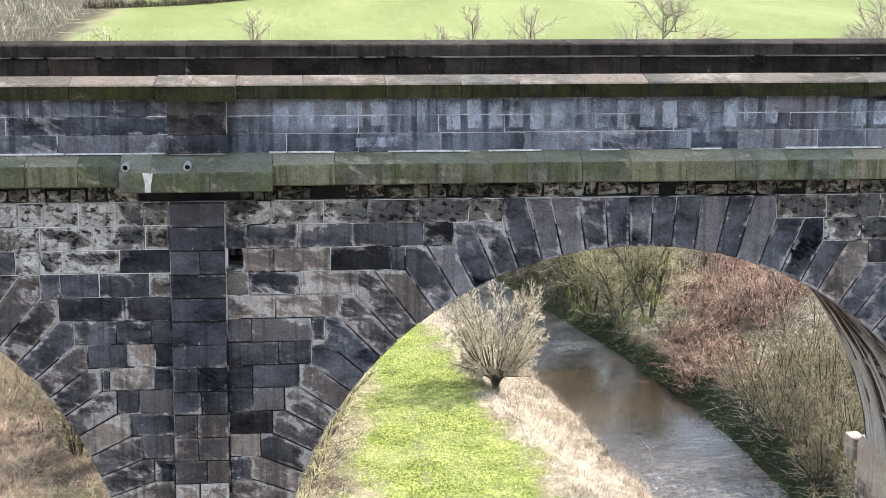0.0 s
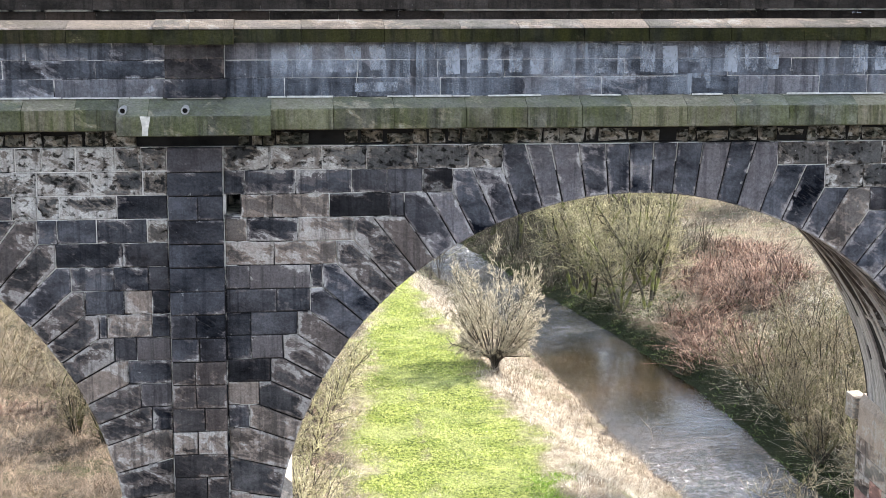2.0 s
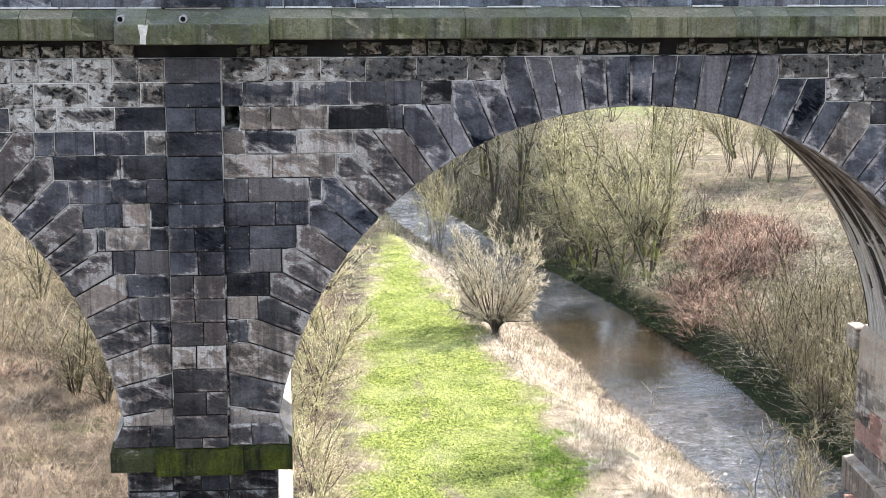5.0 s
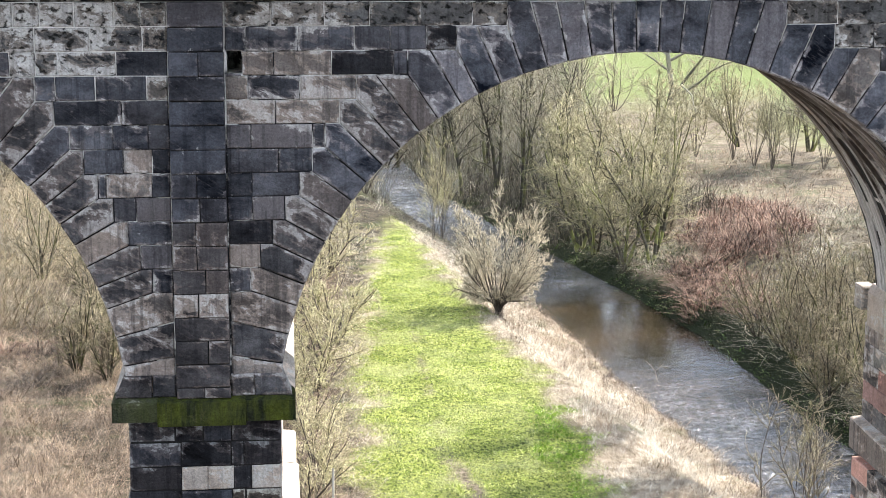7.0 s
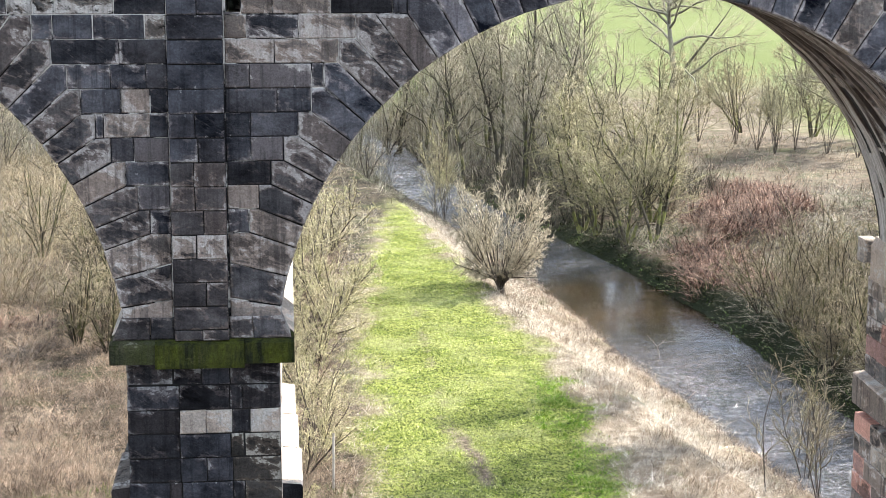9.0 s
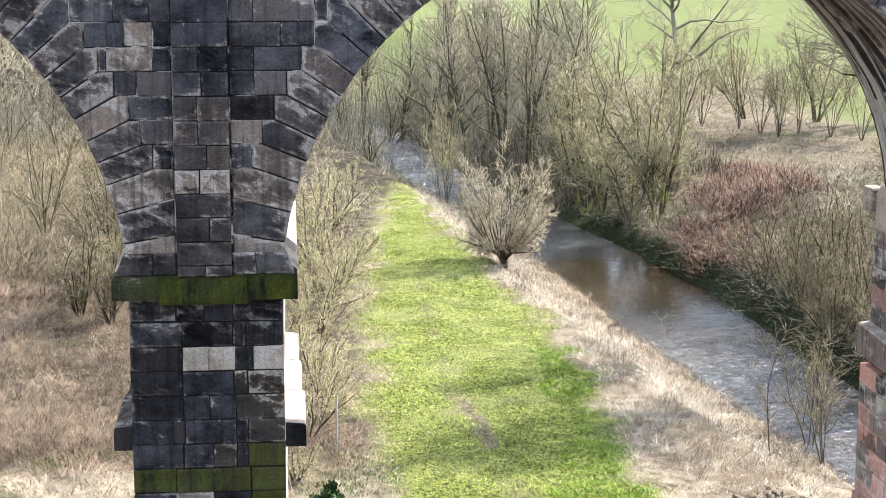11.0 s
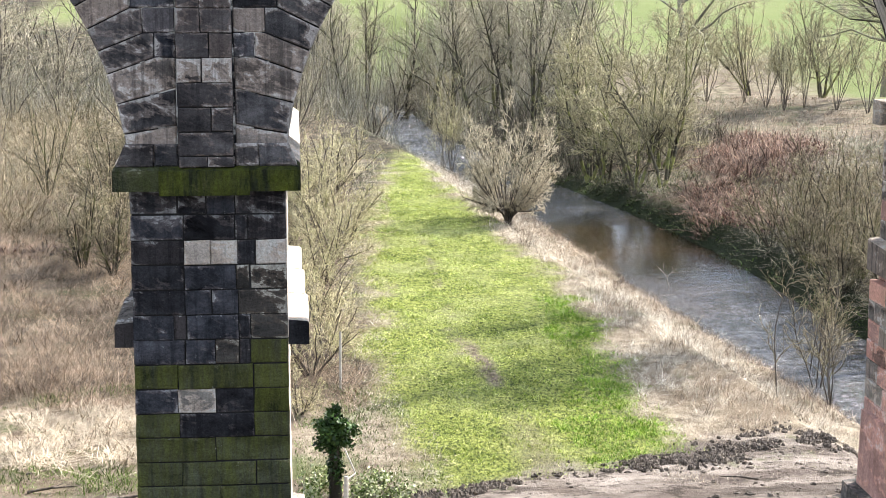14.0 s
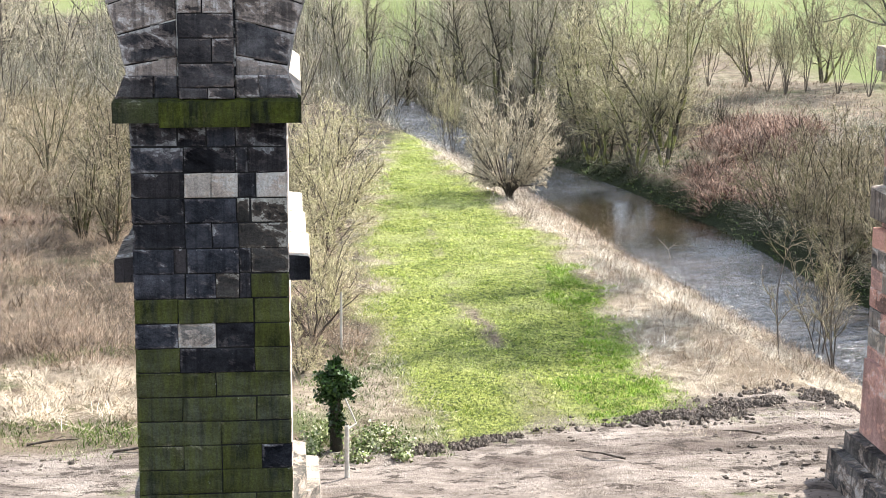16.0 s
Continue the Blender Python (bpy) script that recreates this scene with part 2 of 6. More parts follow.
# sooty mortar, blackened further to stand for shade in joints and recesses
soot_shadow_mortar = plain("sooty_mortar", (0.003, 0.003, 0.003), (0.016, 0.015, 0.014), 3.0, 0.95, 0.5)
ballast = plain("ballast", (0.05, 0.045, 0.04), (0.14, 0.13, 0.12), 9)


# ---- mesh helpers ----
def part(name, bm, material, parent=None, label=""):
    """A mesh object from (verts, faces) or a bmesh, as a part of parent."""
    me = bpy.data.meshes.new(name)
    if isinstance(bm, tuple):
        me.from_pydata(bm[0], [], bm[1])
    else:
        bm.to_mesh(me)
        bm.free()
    if material:
        for mt in (material if isinstance(material, list) else [material]):
            me.materials.append(mt)
    ob = new(name, me)
    if parent:
        ob.parent = parent
    if label:
        ob["label"] = label
    return ob


def thing(name, label, category, group="", kind="", at=(0, 0, 0)):
    e = new(name)
    e.location = at
    return tagged(e, label, category, group, kind)


def box(x0, x1, y0, y1, z0, z1):
    v = [(x, y, z) for x in (x0, x1) for y in (y0, y1) for z in (z0, z1)]
    return v, [(0, 1, 3, 2), (4, 6, 7, 5), (0, 4, 5, 1), (2, 3, 7, 6), (0, 2, 6, 4), (1, 5, 7, 3)]


def inset(poly, d):
    """A convex polygon (counter-clockwise) moved inwards by d."""
    n, out = len(poly), []
    for i in range(n):
        a, b, c = Vector(poly[i - 1]), Vector(poly[i]), Vector(poly[(i + 1) % n])
        e, f = (b - a).normalized(), (c - b).normalized()
        ne, nf = Vector((-e.y, e.x)), Vector((-f.y, f.x))
        k = 1 + ne.dot(nf)
        out.append(tuple(b + (ne + nf) * (d / max(k, 0.4))))
    return out


FRONT = ((0, 0, 0), (1, 0, 0), (0, 0, 1))     # u to the right, v up, faces -y


def stone(name, poly, plane, material, parent, proud=0.0, depth=0.15, gap=0.008, chamfer=0.016, rough=0.007, rng=random):
    """One dressed block: a prism on a wall plane with worn arrises."""
    o, u, v = (Vector(a) for a in plane)
    n = u.cross(v)
    outer = inset(poly, gap)
    outer = [(a + rng.uniform(-rough, rough), b + rng.uniform(-rough, rough)) for a, b in outer]
    inner = inset(outer, chamfer)
    k = len(outer)
    tip = [proud + rng.uniform(-0.5, 0.5) * rough * 2 for _ in range(k)]
    verts = [o + u * a + v * b - n * depth for a, b in outer]
    verts += [o + u * a + v * b + n * (tip[i] - chamfer) for i, (a, b) in enumerate(outer)]
    verts += [o + u * a + v * b + n * tip[i] for i, (a, b) in enumerate(inner)]
    area = abs(sum(p[0] * q[1] - q[0] * p[1] for p, q in zip(inner, inner[1:] + inner[:1]))) / 2
    girth = sum(math.dist(p, q) for p, q in zip(inner, inner[1:] + inner[:1]))
    field = inset(inner, min(0.055, 0.5 * area / girth))
    verts += [o + u * a + v * b + n * (tip[i] + rng.uniform(0, 1) * rough) for i, (a, b) in enumerate(field)]
    faces = [tuple(range(3 * k, 4 * k))]
    for i in range(k):
        j = (i + 1) % k
        faces += [(i, j, k + j, k + i), (k + i, k + j, 2 * k + j, 2 * k + i), (2 * k + i, 2 * k + j, 3 * k + j, 3 * k + i)]
    ob = part(name, ([tuple(p) for p in verts], faces), material, parent)
    at = ob.data.attributes.new("rim", "FLOAT", "POINT")
    at.data.foreach_set("value", [1.0] * (3 * k) + [0.0] * k)
    return ob


def rect(a, b, c, d):
    return [(a, c), (b, c), (b, d), (a, d)]


def extrude_x(profile, x0, x1):
    """A closed profile of (y, z), counter-clockwise seen from +x, run from x0 to x1."""
    k = len(profile)
    verts = [(x0, y, z) for y, z in profile] + [(x1, y, z) for y, z in profile]
    faces = [tuple(reversed(range(k))), tuple(range(k, 2 * k))]
    faces += [(i, (i + 1) % k, k + (i + 1) % k, k + i) for i in range(k)]
    return verts, faces


def split(a, b, lo, hi, rng):
    """Cut a stretch into lengths between lo and hi."""
    out = [a]
    while b - out[-1] > hi:
        out.append(out[-1] + rng.uniform(lo, hi))
    if b - out[-1] < lo * 0.5 and len(out) > 1:
        out.pop()
    return list(zip(out, out[1:] + [b]))


# ---- the viaduct ----
H = 0.418                     # course height
TOP = 15.68                   # bed under the broken course
BEDS = [TOP - H * j for j in range(17)]
PITCH, PIER_X, HALF = 15.62, -0.515, 1.36
R, ZC, BACK = 6.50, 8.28, 6.2
SPRING = 8.80
ARCHES = [PIER_X + PITCH * (k + 0.5) for k in (-2, -1, 0, 1)]
PIERS = [PIER_X + PITCH * k for k in (-1, 0, 1)]
rg = random.Random(5)

viaduct = thing("viaduct", "soot-blackened sandstone railway viaduct with round arches over the meadow", "viaduct")


RING = ((6.96, 12), (6.78, 11), (6.57, 10), (6.345, 9), (6.09, 8), (5.857, 7), (5.635, 6), (5.383, 5), (5.08, 4), (4.75, 3), (4.19, 3),
        (3.81, 2), (3.345, 2), (3.0, 1), (2.47, 1), (2.07, 0), (1.62, 0), (1.12, 0), (0.65, 0), (0.22, 0))   # joints' outer ends: distance from the crown, bed


def arch_joints():
    """Half an arch ring from the springing to the crown: (angle, bed of the outer end)."""
    a0 = math.asin((SPRING + 0.03 - ZC) / R)
    a3 = math.atan2(BEDS[12] - ZC, RING[0][0])
    out = [(a0 + (a3 - a0) * i / 3, None) for i in range(3)]
    return out + [(math.atan2(BEDS[b] - ZC, x), BEDS[b]) for x, b in RING]


def half_ring(xc, side, edge, parent, detail):
    """Voussoirs of one haunch; returns for each course the x at which the spandrel ends. edge: the pier's middle line side."""
    js = arch_joints()
    ends = {}
    pts = []
    for a, bed in js:
        inner = (R * math.cos(a), ZC + R * math.sin(a))
        if bed is None:
            outer = (edge, ZC + edge * math.tan(a)) if ZC + edge * math.tan(a) < BEDS[13] else None
            if outer is None:
                bed = min(BEDS, key=lambda b: abs(b - (ZC + (R + 0.9) * math.sin(a) + 0.1)))
        if bed is not None:
            d = (bed - ZC) / math.sin(a)
            outer = (d * math.cos(a), bed)
        pts.append((a, bed, inner, outer))
    for (a, b0, i0, o0), (a1, b1, i1, o1) in zip(pts, pts[1:]):
        poly = [i0, o0]
        if b1 is not None and b0 is not None:
            if b1 > b0 + 0.01:
                poly += [(o0[0], b1)]
                for j, b in enumerate(BEDS):
                    if b0 - 0.01 <= b < b1 - 0.01:
                        ends[j] = o0[0]
            poly += [o1]
        elif b1 is not None:
            poly += [(edge, b1), o1]
            for j, b in enumerate(BEDS):
                if o0[1] - H < b < b1 - 0.01:
                    ends[j] = edge
        else:
            poly += [o1]
        poly += [i1]
        clean = []
        for p in poly:
            if not clean or (Vector(p) - Vector(clean[-1])).length > 0.02:
                clean.append(p)
        if detail:
            pp = [(xc + side * x, z) for x, z in clean]
            area = sum(p[0] * q[1] - q[0] * p[1] for p, q in zip(pp, pp[1:] + pp[:1]))
            stone("voussoir", pp if area > 0 else pp[::-1], FRONT, (tan_stone if rg.random() < 0.22 else haunch_stone) if a < 0.62 or (a < 1.0 and rg.random() < 0.4) else ring_stone, parent, proud=0.012 + rg.uniform(0, 0.012), depth=0.5, gap=0.011, chamfer=0.022, rng=rg)
    a, b0, i0, o0 = pts[-1]
    return ends, i0, o0


RISE = 0.35 / 6.2             # the vault climbs towards the back


def barrel(xc, parent):
    """The lining of an arch: long narrow courses, each a little in or out of line."""
    a0 = math.asin((SPRING - ZC) / R)
    y = 0.14
    while y < BACK - 0.3:
        y1 = min(y + rg.uniform(0.13, 0.34), BACK - 0.05)
        ring = rg.uniform(-0.055, 0.07)
        n = rg.randint(20, 34)
        verts, faces = [], []
        for i in range(2 * n + 1):
            ang = a0 + (math.pi - 2 * a0) * i / (2 * n)
            r = R + ring + rg.uniform(-0.012, 0.016)
            verts += [(xc + rr * math.cos(ang), yy, ZC + RISE * yy + rr * math.sin(ang)) for rr in (r, R + 0.42) for yy in (y + 0.004, y1 - 0.004)]
        for i in range(2 * n):
            k = 4 * i
            faces += [(k, k + 1, k + 5, k + 4), (k, k + 4, k + 6, k + 2), (k + 1, k + 3, k + 7, k + 5)]
        part("lining_ring", (verts, faces), soffit, parent)
        y = y1
    # backing shell
    verts, faces = [], []
    m = 48
    for i in range(m + 1):
        a = a0 + (math.pi - 2 * a0) * i / m
        for rr in (R + 0.03, R + 0.6):
            for y in (0.03, BACK):
                verts.append((xc + rr * math.cos(a), y, ZC + RISE * y + rr * math.sin(a)))
    for i in range(m):
        k = 4 * i
        faces += [(k, k + 1, k + 5, k + 4), (k + 2, k + 6, k + 7, k + 3), (k, k + 4, k + 6, k + 2), (k + 1, k + 3, k + 7, k + 5)]
    part("arch_backing", (verts, faces), soot_shadow_mortar, parent)


# upright joints beside the middle pier, course by course from the top
JOINTS_R = {0: (0.76, 1.67, 2.45, 3.33, 4.22), 1: (0.32, 1.21, 2.18, 2.80, 3.43), 2: (0.80, 1.79, 2.85), 3: (0.35, 1.24), 4: (0.82,), 5: (0.39, 1.45), 6: (0.85,), 7: (0.39,), 8: (0.39,)}
JOINTS_L = {0: (-3.56, -3.12, -2.55, -1.88, -1.44), 1: (-3.22, -2.30, -1.42), 2: (-3.65, -3.22, -2.85, -1.87), 3: (-3.22, -2.90, -2.23, -1.36),
            4: (-2.93, -1.80), 5: (-1.36,), 6: (-2.35, -1.80, -1.30), 7: (-2.1, -1.32), 8: (-1.6,)}
HOLE = (0.0, 0.255, BEDS[3] + 0.03, BEDS[2])
for k, xc in enumerate(ARCHES):
    arch = new("arch")
    arch.parent = viaduct
    barrel(xc, arch)
    ring_ends = {}
    for side in (-1, 1):
        ends, i0, o0 = half_ring(xc, side, PITCH / 2 - 0.49, arch, k in (1, 2))
        ring_ends[side] = ends
    if k in (1, 2):
        stone("keystone", [(xc - i0[0], i0[1]), (xc + i0[0], i0[1]), (xc + o0[0], o0[1]), (xc - o0[0], o0[1])], FRONT, ring_stone, arch, proud=0.02, depth=0.5, rng=rg)

for k, px in enumerate(PIERS):
    sp = new("spandrel")
    sp.parent = viaduct
    # rubble core in one piece, clear of both arches, with the drain hole's recess
    levels = sorted([BEDS[-1] - 0.19] + BEDS + ([HOLE[2], HOLE[3] + 0.002] if k == 1 else []))
    verts, faces = [], []
    for z in levels:
        q = min(max((z - 0.25 - ZC) / (R + 0.12), -1), 1)
        half = PITCH / 2 - (R + 0.12) * math.sqrt(1 - q * q) if z - 0.25 < ZC + R + 0.1 else PITCH / 2
        verts += [(x, y, z) for y in (0.032, BACK) for x in (px - half, px + 0.515, px + 0.77, px + half)]
    for n in range(len(levels) - 1):
        a, b = 8 * n, 8 * n + 8
        for c in range(3):
            if k == 1 and c == 1 and abs(levels[n] - HOLE[2]) < 0.001:
                e = len(verts)
                verts += [(x, 1.6, z) for z in levels[n:n + 2] for x in (HOLE[0], HOLE[1])]
                faces += [(a + 1, a + 2, e + 1, e), (a + 2, b + 2, e + 3, e + 1), (b + 2, b + 1, e + 2, e + 3), (b + 1, a + 1, e, e + 2), (e, e + 1, e + 3, e + 2)]
            else:
                faces.append((a + c, a + c + 1, b + c + 1, b + c))
            faces.append((a + 4 + c, b + 4 + c, b + 5 + c, a + 5 + c))
        faces += [(a, b, b + 4, a + 4), (a + 3, a + 7, b + 7, b + 3)]
    last = 8 * (len(levels) - 1)
    faces += [(0, 4, 5, 6, 7, 3, 2, 1), (last, last + 1, last + 2, last + 3, last + 7, last + 6, last + 5, last + 4)]
    part("core", (verts, faces), mortar, sp)
    for j in range(len(BEDS) - 1):
        z1, z0 = BEDS[j], BEDS[j + 1]
        for side in (-1, 1):
            end = ring_ends[-1].get(j + 1)
            if end is None:
                if j + 1 > 13:
                    continue
                end = 0.0
            reach = PITCH / 2 - end
            a, b = 0.485, reach
            if b - a < 0.08:
                continue
            lo, hi = (px + a, px + b) if side > 0 else (px - b, px - a)
            if not -9.2 < lo < 16 or not -9.2 < hi < 16:
                lo, hi = max(lo, -9.2), min(hi, 16.2)
                if hi - lo < 0.1:
                    continue
            mat = worn_stone if (j == 0 or (j == 1 and side < 0)) else face_stone
            if k == 1 and side > 0 and j == 2:
                lo = HOLE[1]
            known = (JOINTS_R if side > 0 else JOINTS_L).get(j) if k == 1 else None
            spans = split(lo, hi, 0.62, 1.1, rg)
            if known:
                cuts = [lo] + [x for x in known if lo + 0.12 < x < hi - 0.12] + [hi]
                if lo < min(known) - 1.2:
                    cuts = [c[0] for c in split(lo, min(known), 0.5, 1.05, rg)] + cuts[1:]
                spans = list(zip(cuts, cuts[1:]))
            for x0, x1 in spans:
                mt = mat if mat is worn_stone or x1 - x0 < 0.5 or rg.random() > 0.08 else soot_stone
                if side > 0 and 1 <= j <= 4 and x1 < px + 3.2 and rg.random() < 0.65:
                    mt = tan_stone
                if side < 0 and j in (2, 3) and rg.random() < 0.35:
                    mt = worn_stone
                if j > 5 and rg.random() < 0.25:
                    mt = tan_stone
                stone("stone", rect(x0, x1, z0, z1), FRONT, mt, sp, proud=rg.uniform(-0.010, 0.012), rng=rg)
            if k == 1 and side > 0 and j == 2:
                stone("stone", rect(HOLE[0] - 0.03, HOLE[1], z0, HOLE[2]), FRONT, mat, sp, depth=0.6, rng=rg)
    # broken course under the cornice
    for x0, x1 in split(max(px - PITCH / 2, -9.2), min(px + PITCH / 2, 16.2), 0.16, 0.6, rg):
        if abs((x0 + x1) / 2 - px) > 0.75 and rg.random() > 0.08:
            stone("stone", rect(x0, x1, TOP, TOP + rg.uniform(0.19, 0.33)), FRONT, rubble_stone, sp, proud=rg.uniform(-0.10, 0.015), chamfer=0.045, rough=0.026, gap=0.012, rng=rg)
    # near-black cores paint the deep shade in the gaps below the cornice
    part("core", box(max(px - PITCH / 2, -12), px + PITCH / 2, 0.1, BACK, TOP + 0.01, 16.4), soot_shadow_mortar, sp)
    part("core", box(px - 0.75, px + 0.75, 0.045, 0.12, TOP + 0.01, 16.0), soot_shadow_mortar, sp)
    # pilaster
    pil = new("pilaster")
    pil.parent = viaduct
    part("core", box(px - 0.455, px + 0.455, -0.168, 0.1, SPRING, TOP - 0.02), soot_shadow_mortar, pil)
    for j in range(len(BEDS) - 1):
        cuts = [px - 0.475, px + 0.475] if rg.random() < 0.5 else [px - 0.475, px + rg.uniform(-0.08, 0.1), px + 0.475]
        for x0, x1 in zip(cuts, cuts[1:]):
            stone("stone", rect(x0, x1, BEDS[j + 1], BEDS[j]), ((0, -0.2, 0), (1, 0, 0), (0, 0, 1)), (tan_stone if j == 12 else brown_stone) if j > 8 else pilaster_stone, pil, proud=rg.uniform(-0.008, 0.008), depth=0.2, rng=rg)

    for x0, x1 in ((px - 0.475, px + 0.02), (px + 0.02, px + 0.475)):
        stone("stone", rect(x0, x1, SPRING, BEDS[-1]), ((0, -0.2, 0), (1, 0, 0), (0, 0, 1)), brown_stone, pil, depth=0.2, rng=rg)

# ---- piers ----
PB = [8.40 - 0.442 * i for i in range(21)]


PIER_ROWS = (((-1.04, -0.55, -0.06), "kkfk"), ((-0.95, -0.06, 0.16), "fkkk"), ((-0.95, -0.49, -0.03, 0.28), "kppkp"), ((-0.95, -0.06, 0.18), "kfss"), ((-0.95, -0.49, -0.03), "kffs"),
             ((-1.16, -0.93, -0.03, 0.18), "fkfks"), ((-0.97, -0.44, -0.03, 0.16), "ffskm"), ((-1.1, 0.21), "mmm"), ((-1.12, -0.45, 0.21), "fpkm"), ((-1.09, 0.21), "mkm"),
             ((-0.48,), "mm"), ((-1.07, 0.23), "mmm"), ((-0.4,), "mm"), ((-1.07, -0.4, 0.3), "mmmf"), ((-0.4,), "mm"), ((-1.0, 0.2), "mmm"))


def side_plane(x, sign):
    """Plane of a pier's flank; u runs so that the outward side is sign * x."""
    return ((x, 0, 0), (0, sign, 0), (0, 0, 1))


for k, px in enumerate(PIERS):
    pier = new("pier")
    pier.parent = viaduct
    part("core", box(px - HALF + 0.05, px + HALF - 0.05, 0.022, 6.68 if k == 2 else BACK - 0.05, -1.2, SPRING), soot_shadow_mortar, pier)
    for i in range(len(PB) - 1):
        z1, z0 = PB[i], PB[i + 1]
        if k == 1:
            grow = 0.0015 * i
            a, b = px - HALF - grow + 0.02, px + HALF + grow - 0.02
            cuts = [a] + [x for x in PIER_ROWS[i][0]] + [b] if i < len(PIER_ROWS) else [a] + [px + x for x in ((-0.7, 0.1, 0.72) if i % 2 else (-0.1, 0.4))] + [b]
            kinds = PIER_ROWS[i][1] if i < len(PIER_ROWS) else "mmmm"
            for q, (x0, x1) in enumerate(zip(cuts, cuts[1:])):
                mat = {"f": pier_stone, "k": soot_stone, "p": clean_stone, "m": algae_stone, "w": worn_stone, "s": split_stone}[kinds[q]]
                stone("stone", rect(x0, x1, z0, z1), FRONT, mat, pier, proud=rg.uniform(-0.008, 0.010) - (0.012 if i == 0 else 0) + (0.02 if -1.0 < x0 < -0.5 and x1 < 0.2 else 0) + (0.035 if i == 7 and q == 1 else 0), gap=0.007, chamfer=0.018, rough=0.010, rng=rg)
        if k in (1, 2):
            sign = 1 if k == 1 else -1
            deep = 6.72 if k == 2 else BACK
            off = i % 2 * 0.35
            out = 0.2 if k == 2 and z1 < 5.7 else 0.0
            plane = side_plane(px + sign * (HALF - 0.02 + out), sign)
            for y0, y1 in split(0.16, deep, 0.6 + off, 1.0 + off, rg):
                flank = plinth_stone if k == 1 else pink_stone if z0 < 2.4 or rg.random() < 0.4 else rg.choice((clean_stone, tan_stone, tan_stone))
                uv = rect(y0, y1, z0, z1) if sign > 0 else rect(-y1, -y0, z0, z1)
                stone("stone", uv, plane, flank, pier, proud=rg.uniform(-0.01, 0.01), depth=0.15 + out, rng=rg)
    # impost: a projecting band with weathered top
    imp = new("impost")
    imp.parent = viaduct
    w = HALF + 0.24

    def band(x0, x1, cut0, cut1, out, mat):
        vs = [(x0, -0.22 - out, 8.40 - out * 1.2), (x1, -0.22 - out, 8.40 - out * 1.2), (x1, -0.22 - out, 8.75), (x0, -0.22 - out, 8.75),
              (x0 + cut0, 0.0, 8.83), (x1 - cut1, 0.0, 8.83),
              (x0, 0.4, 8.40 - out * 1.2), (x1, 0.4, 8.40 - out * 1.2), (x1, 0.4, 8.79), (x0, 0.4, 8.79), (x0 + cut0, 0.4, 8.85), (x1 - cut1, 0.4, 8.85)]
        fs = [(0, 1, 2, 3), (3, 2, 5, 4), (1, 7, 8, 2), (0, 3, 9, 6), (2, 8, 11, 5), (3, 4, 10, 9), (4, 5, 11, 10), (0, 6, 7, 1)]
        return part("stone", (vs, fs), mat, imp)
    band(px - w, px - 0.815, 0.10, 0, 0.0, impost_stone)
    band(px - 0.81, px + 0.73, 0, 0, 0.06, lime_moss_stone)
    band(px + 0.735, px + w, 0, 0.06, 0.01, lime_moss_stone if k == 1 else impost_stone)
    for sign in (-1, 1):
        poly = [(w - 0.04, 8.80), (HALF + 0.03, 9.2), (0.88, 9.2), (0.9, 8.80)]
        inner = [(0.9, 8.80), (0.88, 9.2), (0.47, 9.2), (0.47, 8.80)]
        for q in (poly, inner):
            pp = [(px + sign * x, z) for x, z in q]
            stone("skew_stone", pp if sign > 0 else pp[::-1], FRONT, haunch_stone, imp, proud=0.10, depth=0.4, chamfer=0.03, rng=rg)
    for sign in (-1, 1):
        for y0, y1 in ((0.4, 2.3), (2.32, 4.4), (4.42, BACK + 0.15)):
            v = [(px + sign * (HALF - 0.1), y0, 8.40), (px + sign * (w - 0.16 * (k == 2)), y0, 8.40), (px + sign * (w - 0.16 * (k == 2)), y0, 8.79), (px + sign * (HALF - 0.02), y0, 8.98), (px + sign * (HALF - 0.1), y0, 8.98)]
            v = [(x, yy, z + RISE * yy * (z > 8.5)) for yy in (y0, y1) for x, _, z in v]
            f = [(0, 1, 2, 3, 4), (9, 8, 7, 6, 5)] + [(i, (i + 1) % 5, (i + 1) % 5 + 5, i + 5) for i in range(5)]
            part("stone", (v, f), clean_stone if k == 2 else plinth_stone, imp)
        if k == 2:
            stone("stone", rect(*sorted((px + sign * (HALF - 0.1), px + sign * (w - 0.03))), 8.72, 9.27), ((0, 6.38, 0), (1, 0, 0), (0, 0, 1)), clean_stone, imp, depth=0.5, chamfer=0.03, rng=rg)
    # corbel ledges left from the building of the arches
    for sign in (-1, 1):
        for y0, y1, cut in ((0.45, 2.5, 0.0), (2.52, 4.6, 0.05), (4.62, 6.75, 0.10)):
            xa, xb = px + sign * (HALF - 0.1), px + sign * (HALF + (0.235 if k == 2 else 0.355) - cut * (k != 2))
            z0, za, zb = 5.53, 5.93 + 0.042 * y0, 5.93 + 0.042 * y1
            v = [(xa, y0, z0), (xb, y0, z0), (xb, y0, za - 0.03), (xb - sign * 0.03, y0 + 0.02, za), (xa, y0 + 0.02, za + 0.04),
                 (xa, y1, z0), (xb, y1, z0), (xb, y1, zb - 0.03), (xb - sign * 0.03, y1, zb), (xa, y1, zb + 0.04)]
            ob = part("corbel", (v, [(0, 1, 2, 3, 4), (9, 8, 7, 6, 5), (1, 6, 7, 2), (2, 7, 8, 3), (3, 8, 9, 4), (0, 5, 6, 1)]), [tan_stone if k == 2 else soot_stone, clean_stone if k == 2 else plinth_stone if sign > 0 else worn_stone], pier, "stone corbel ledge with its top coloured pale for sunlight")
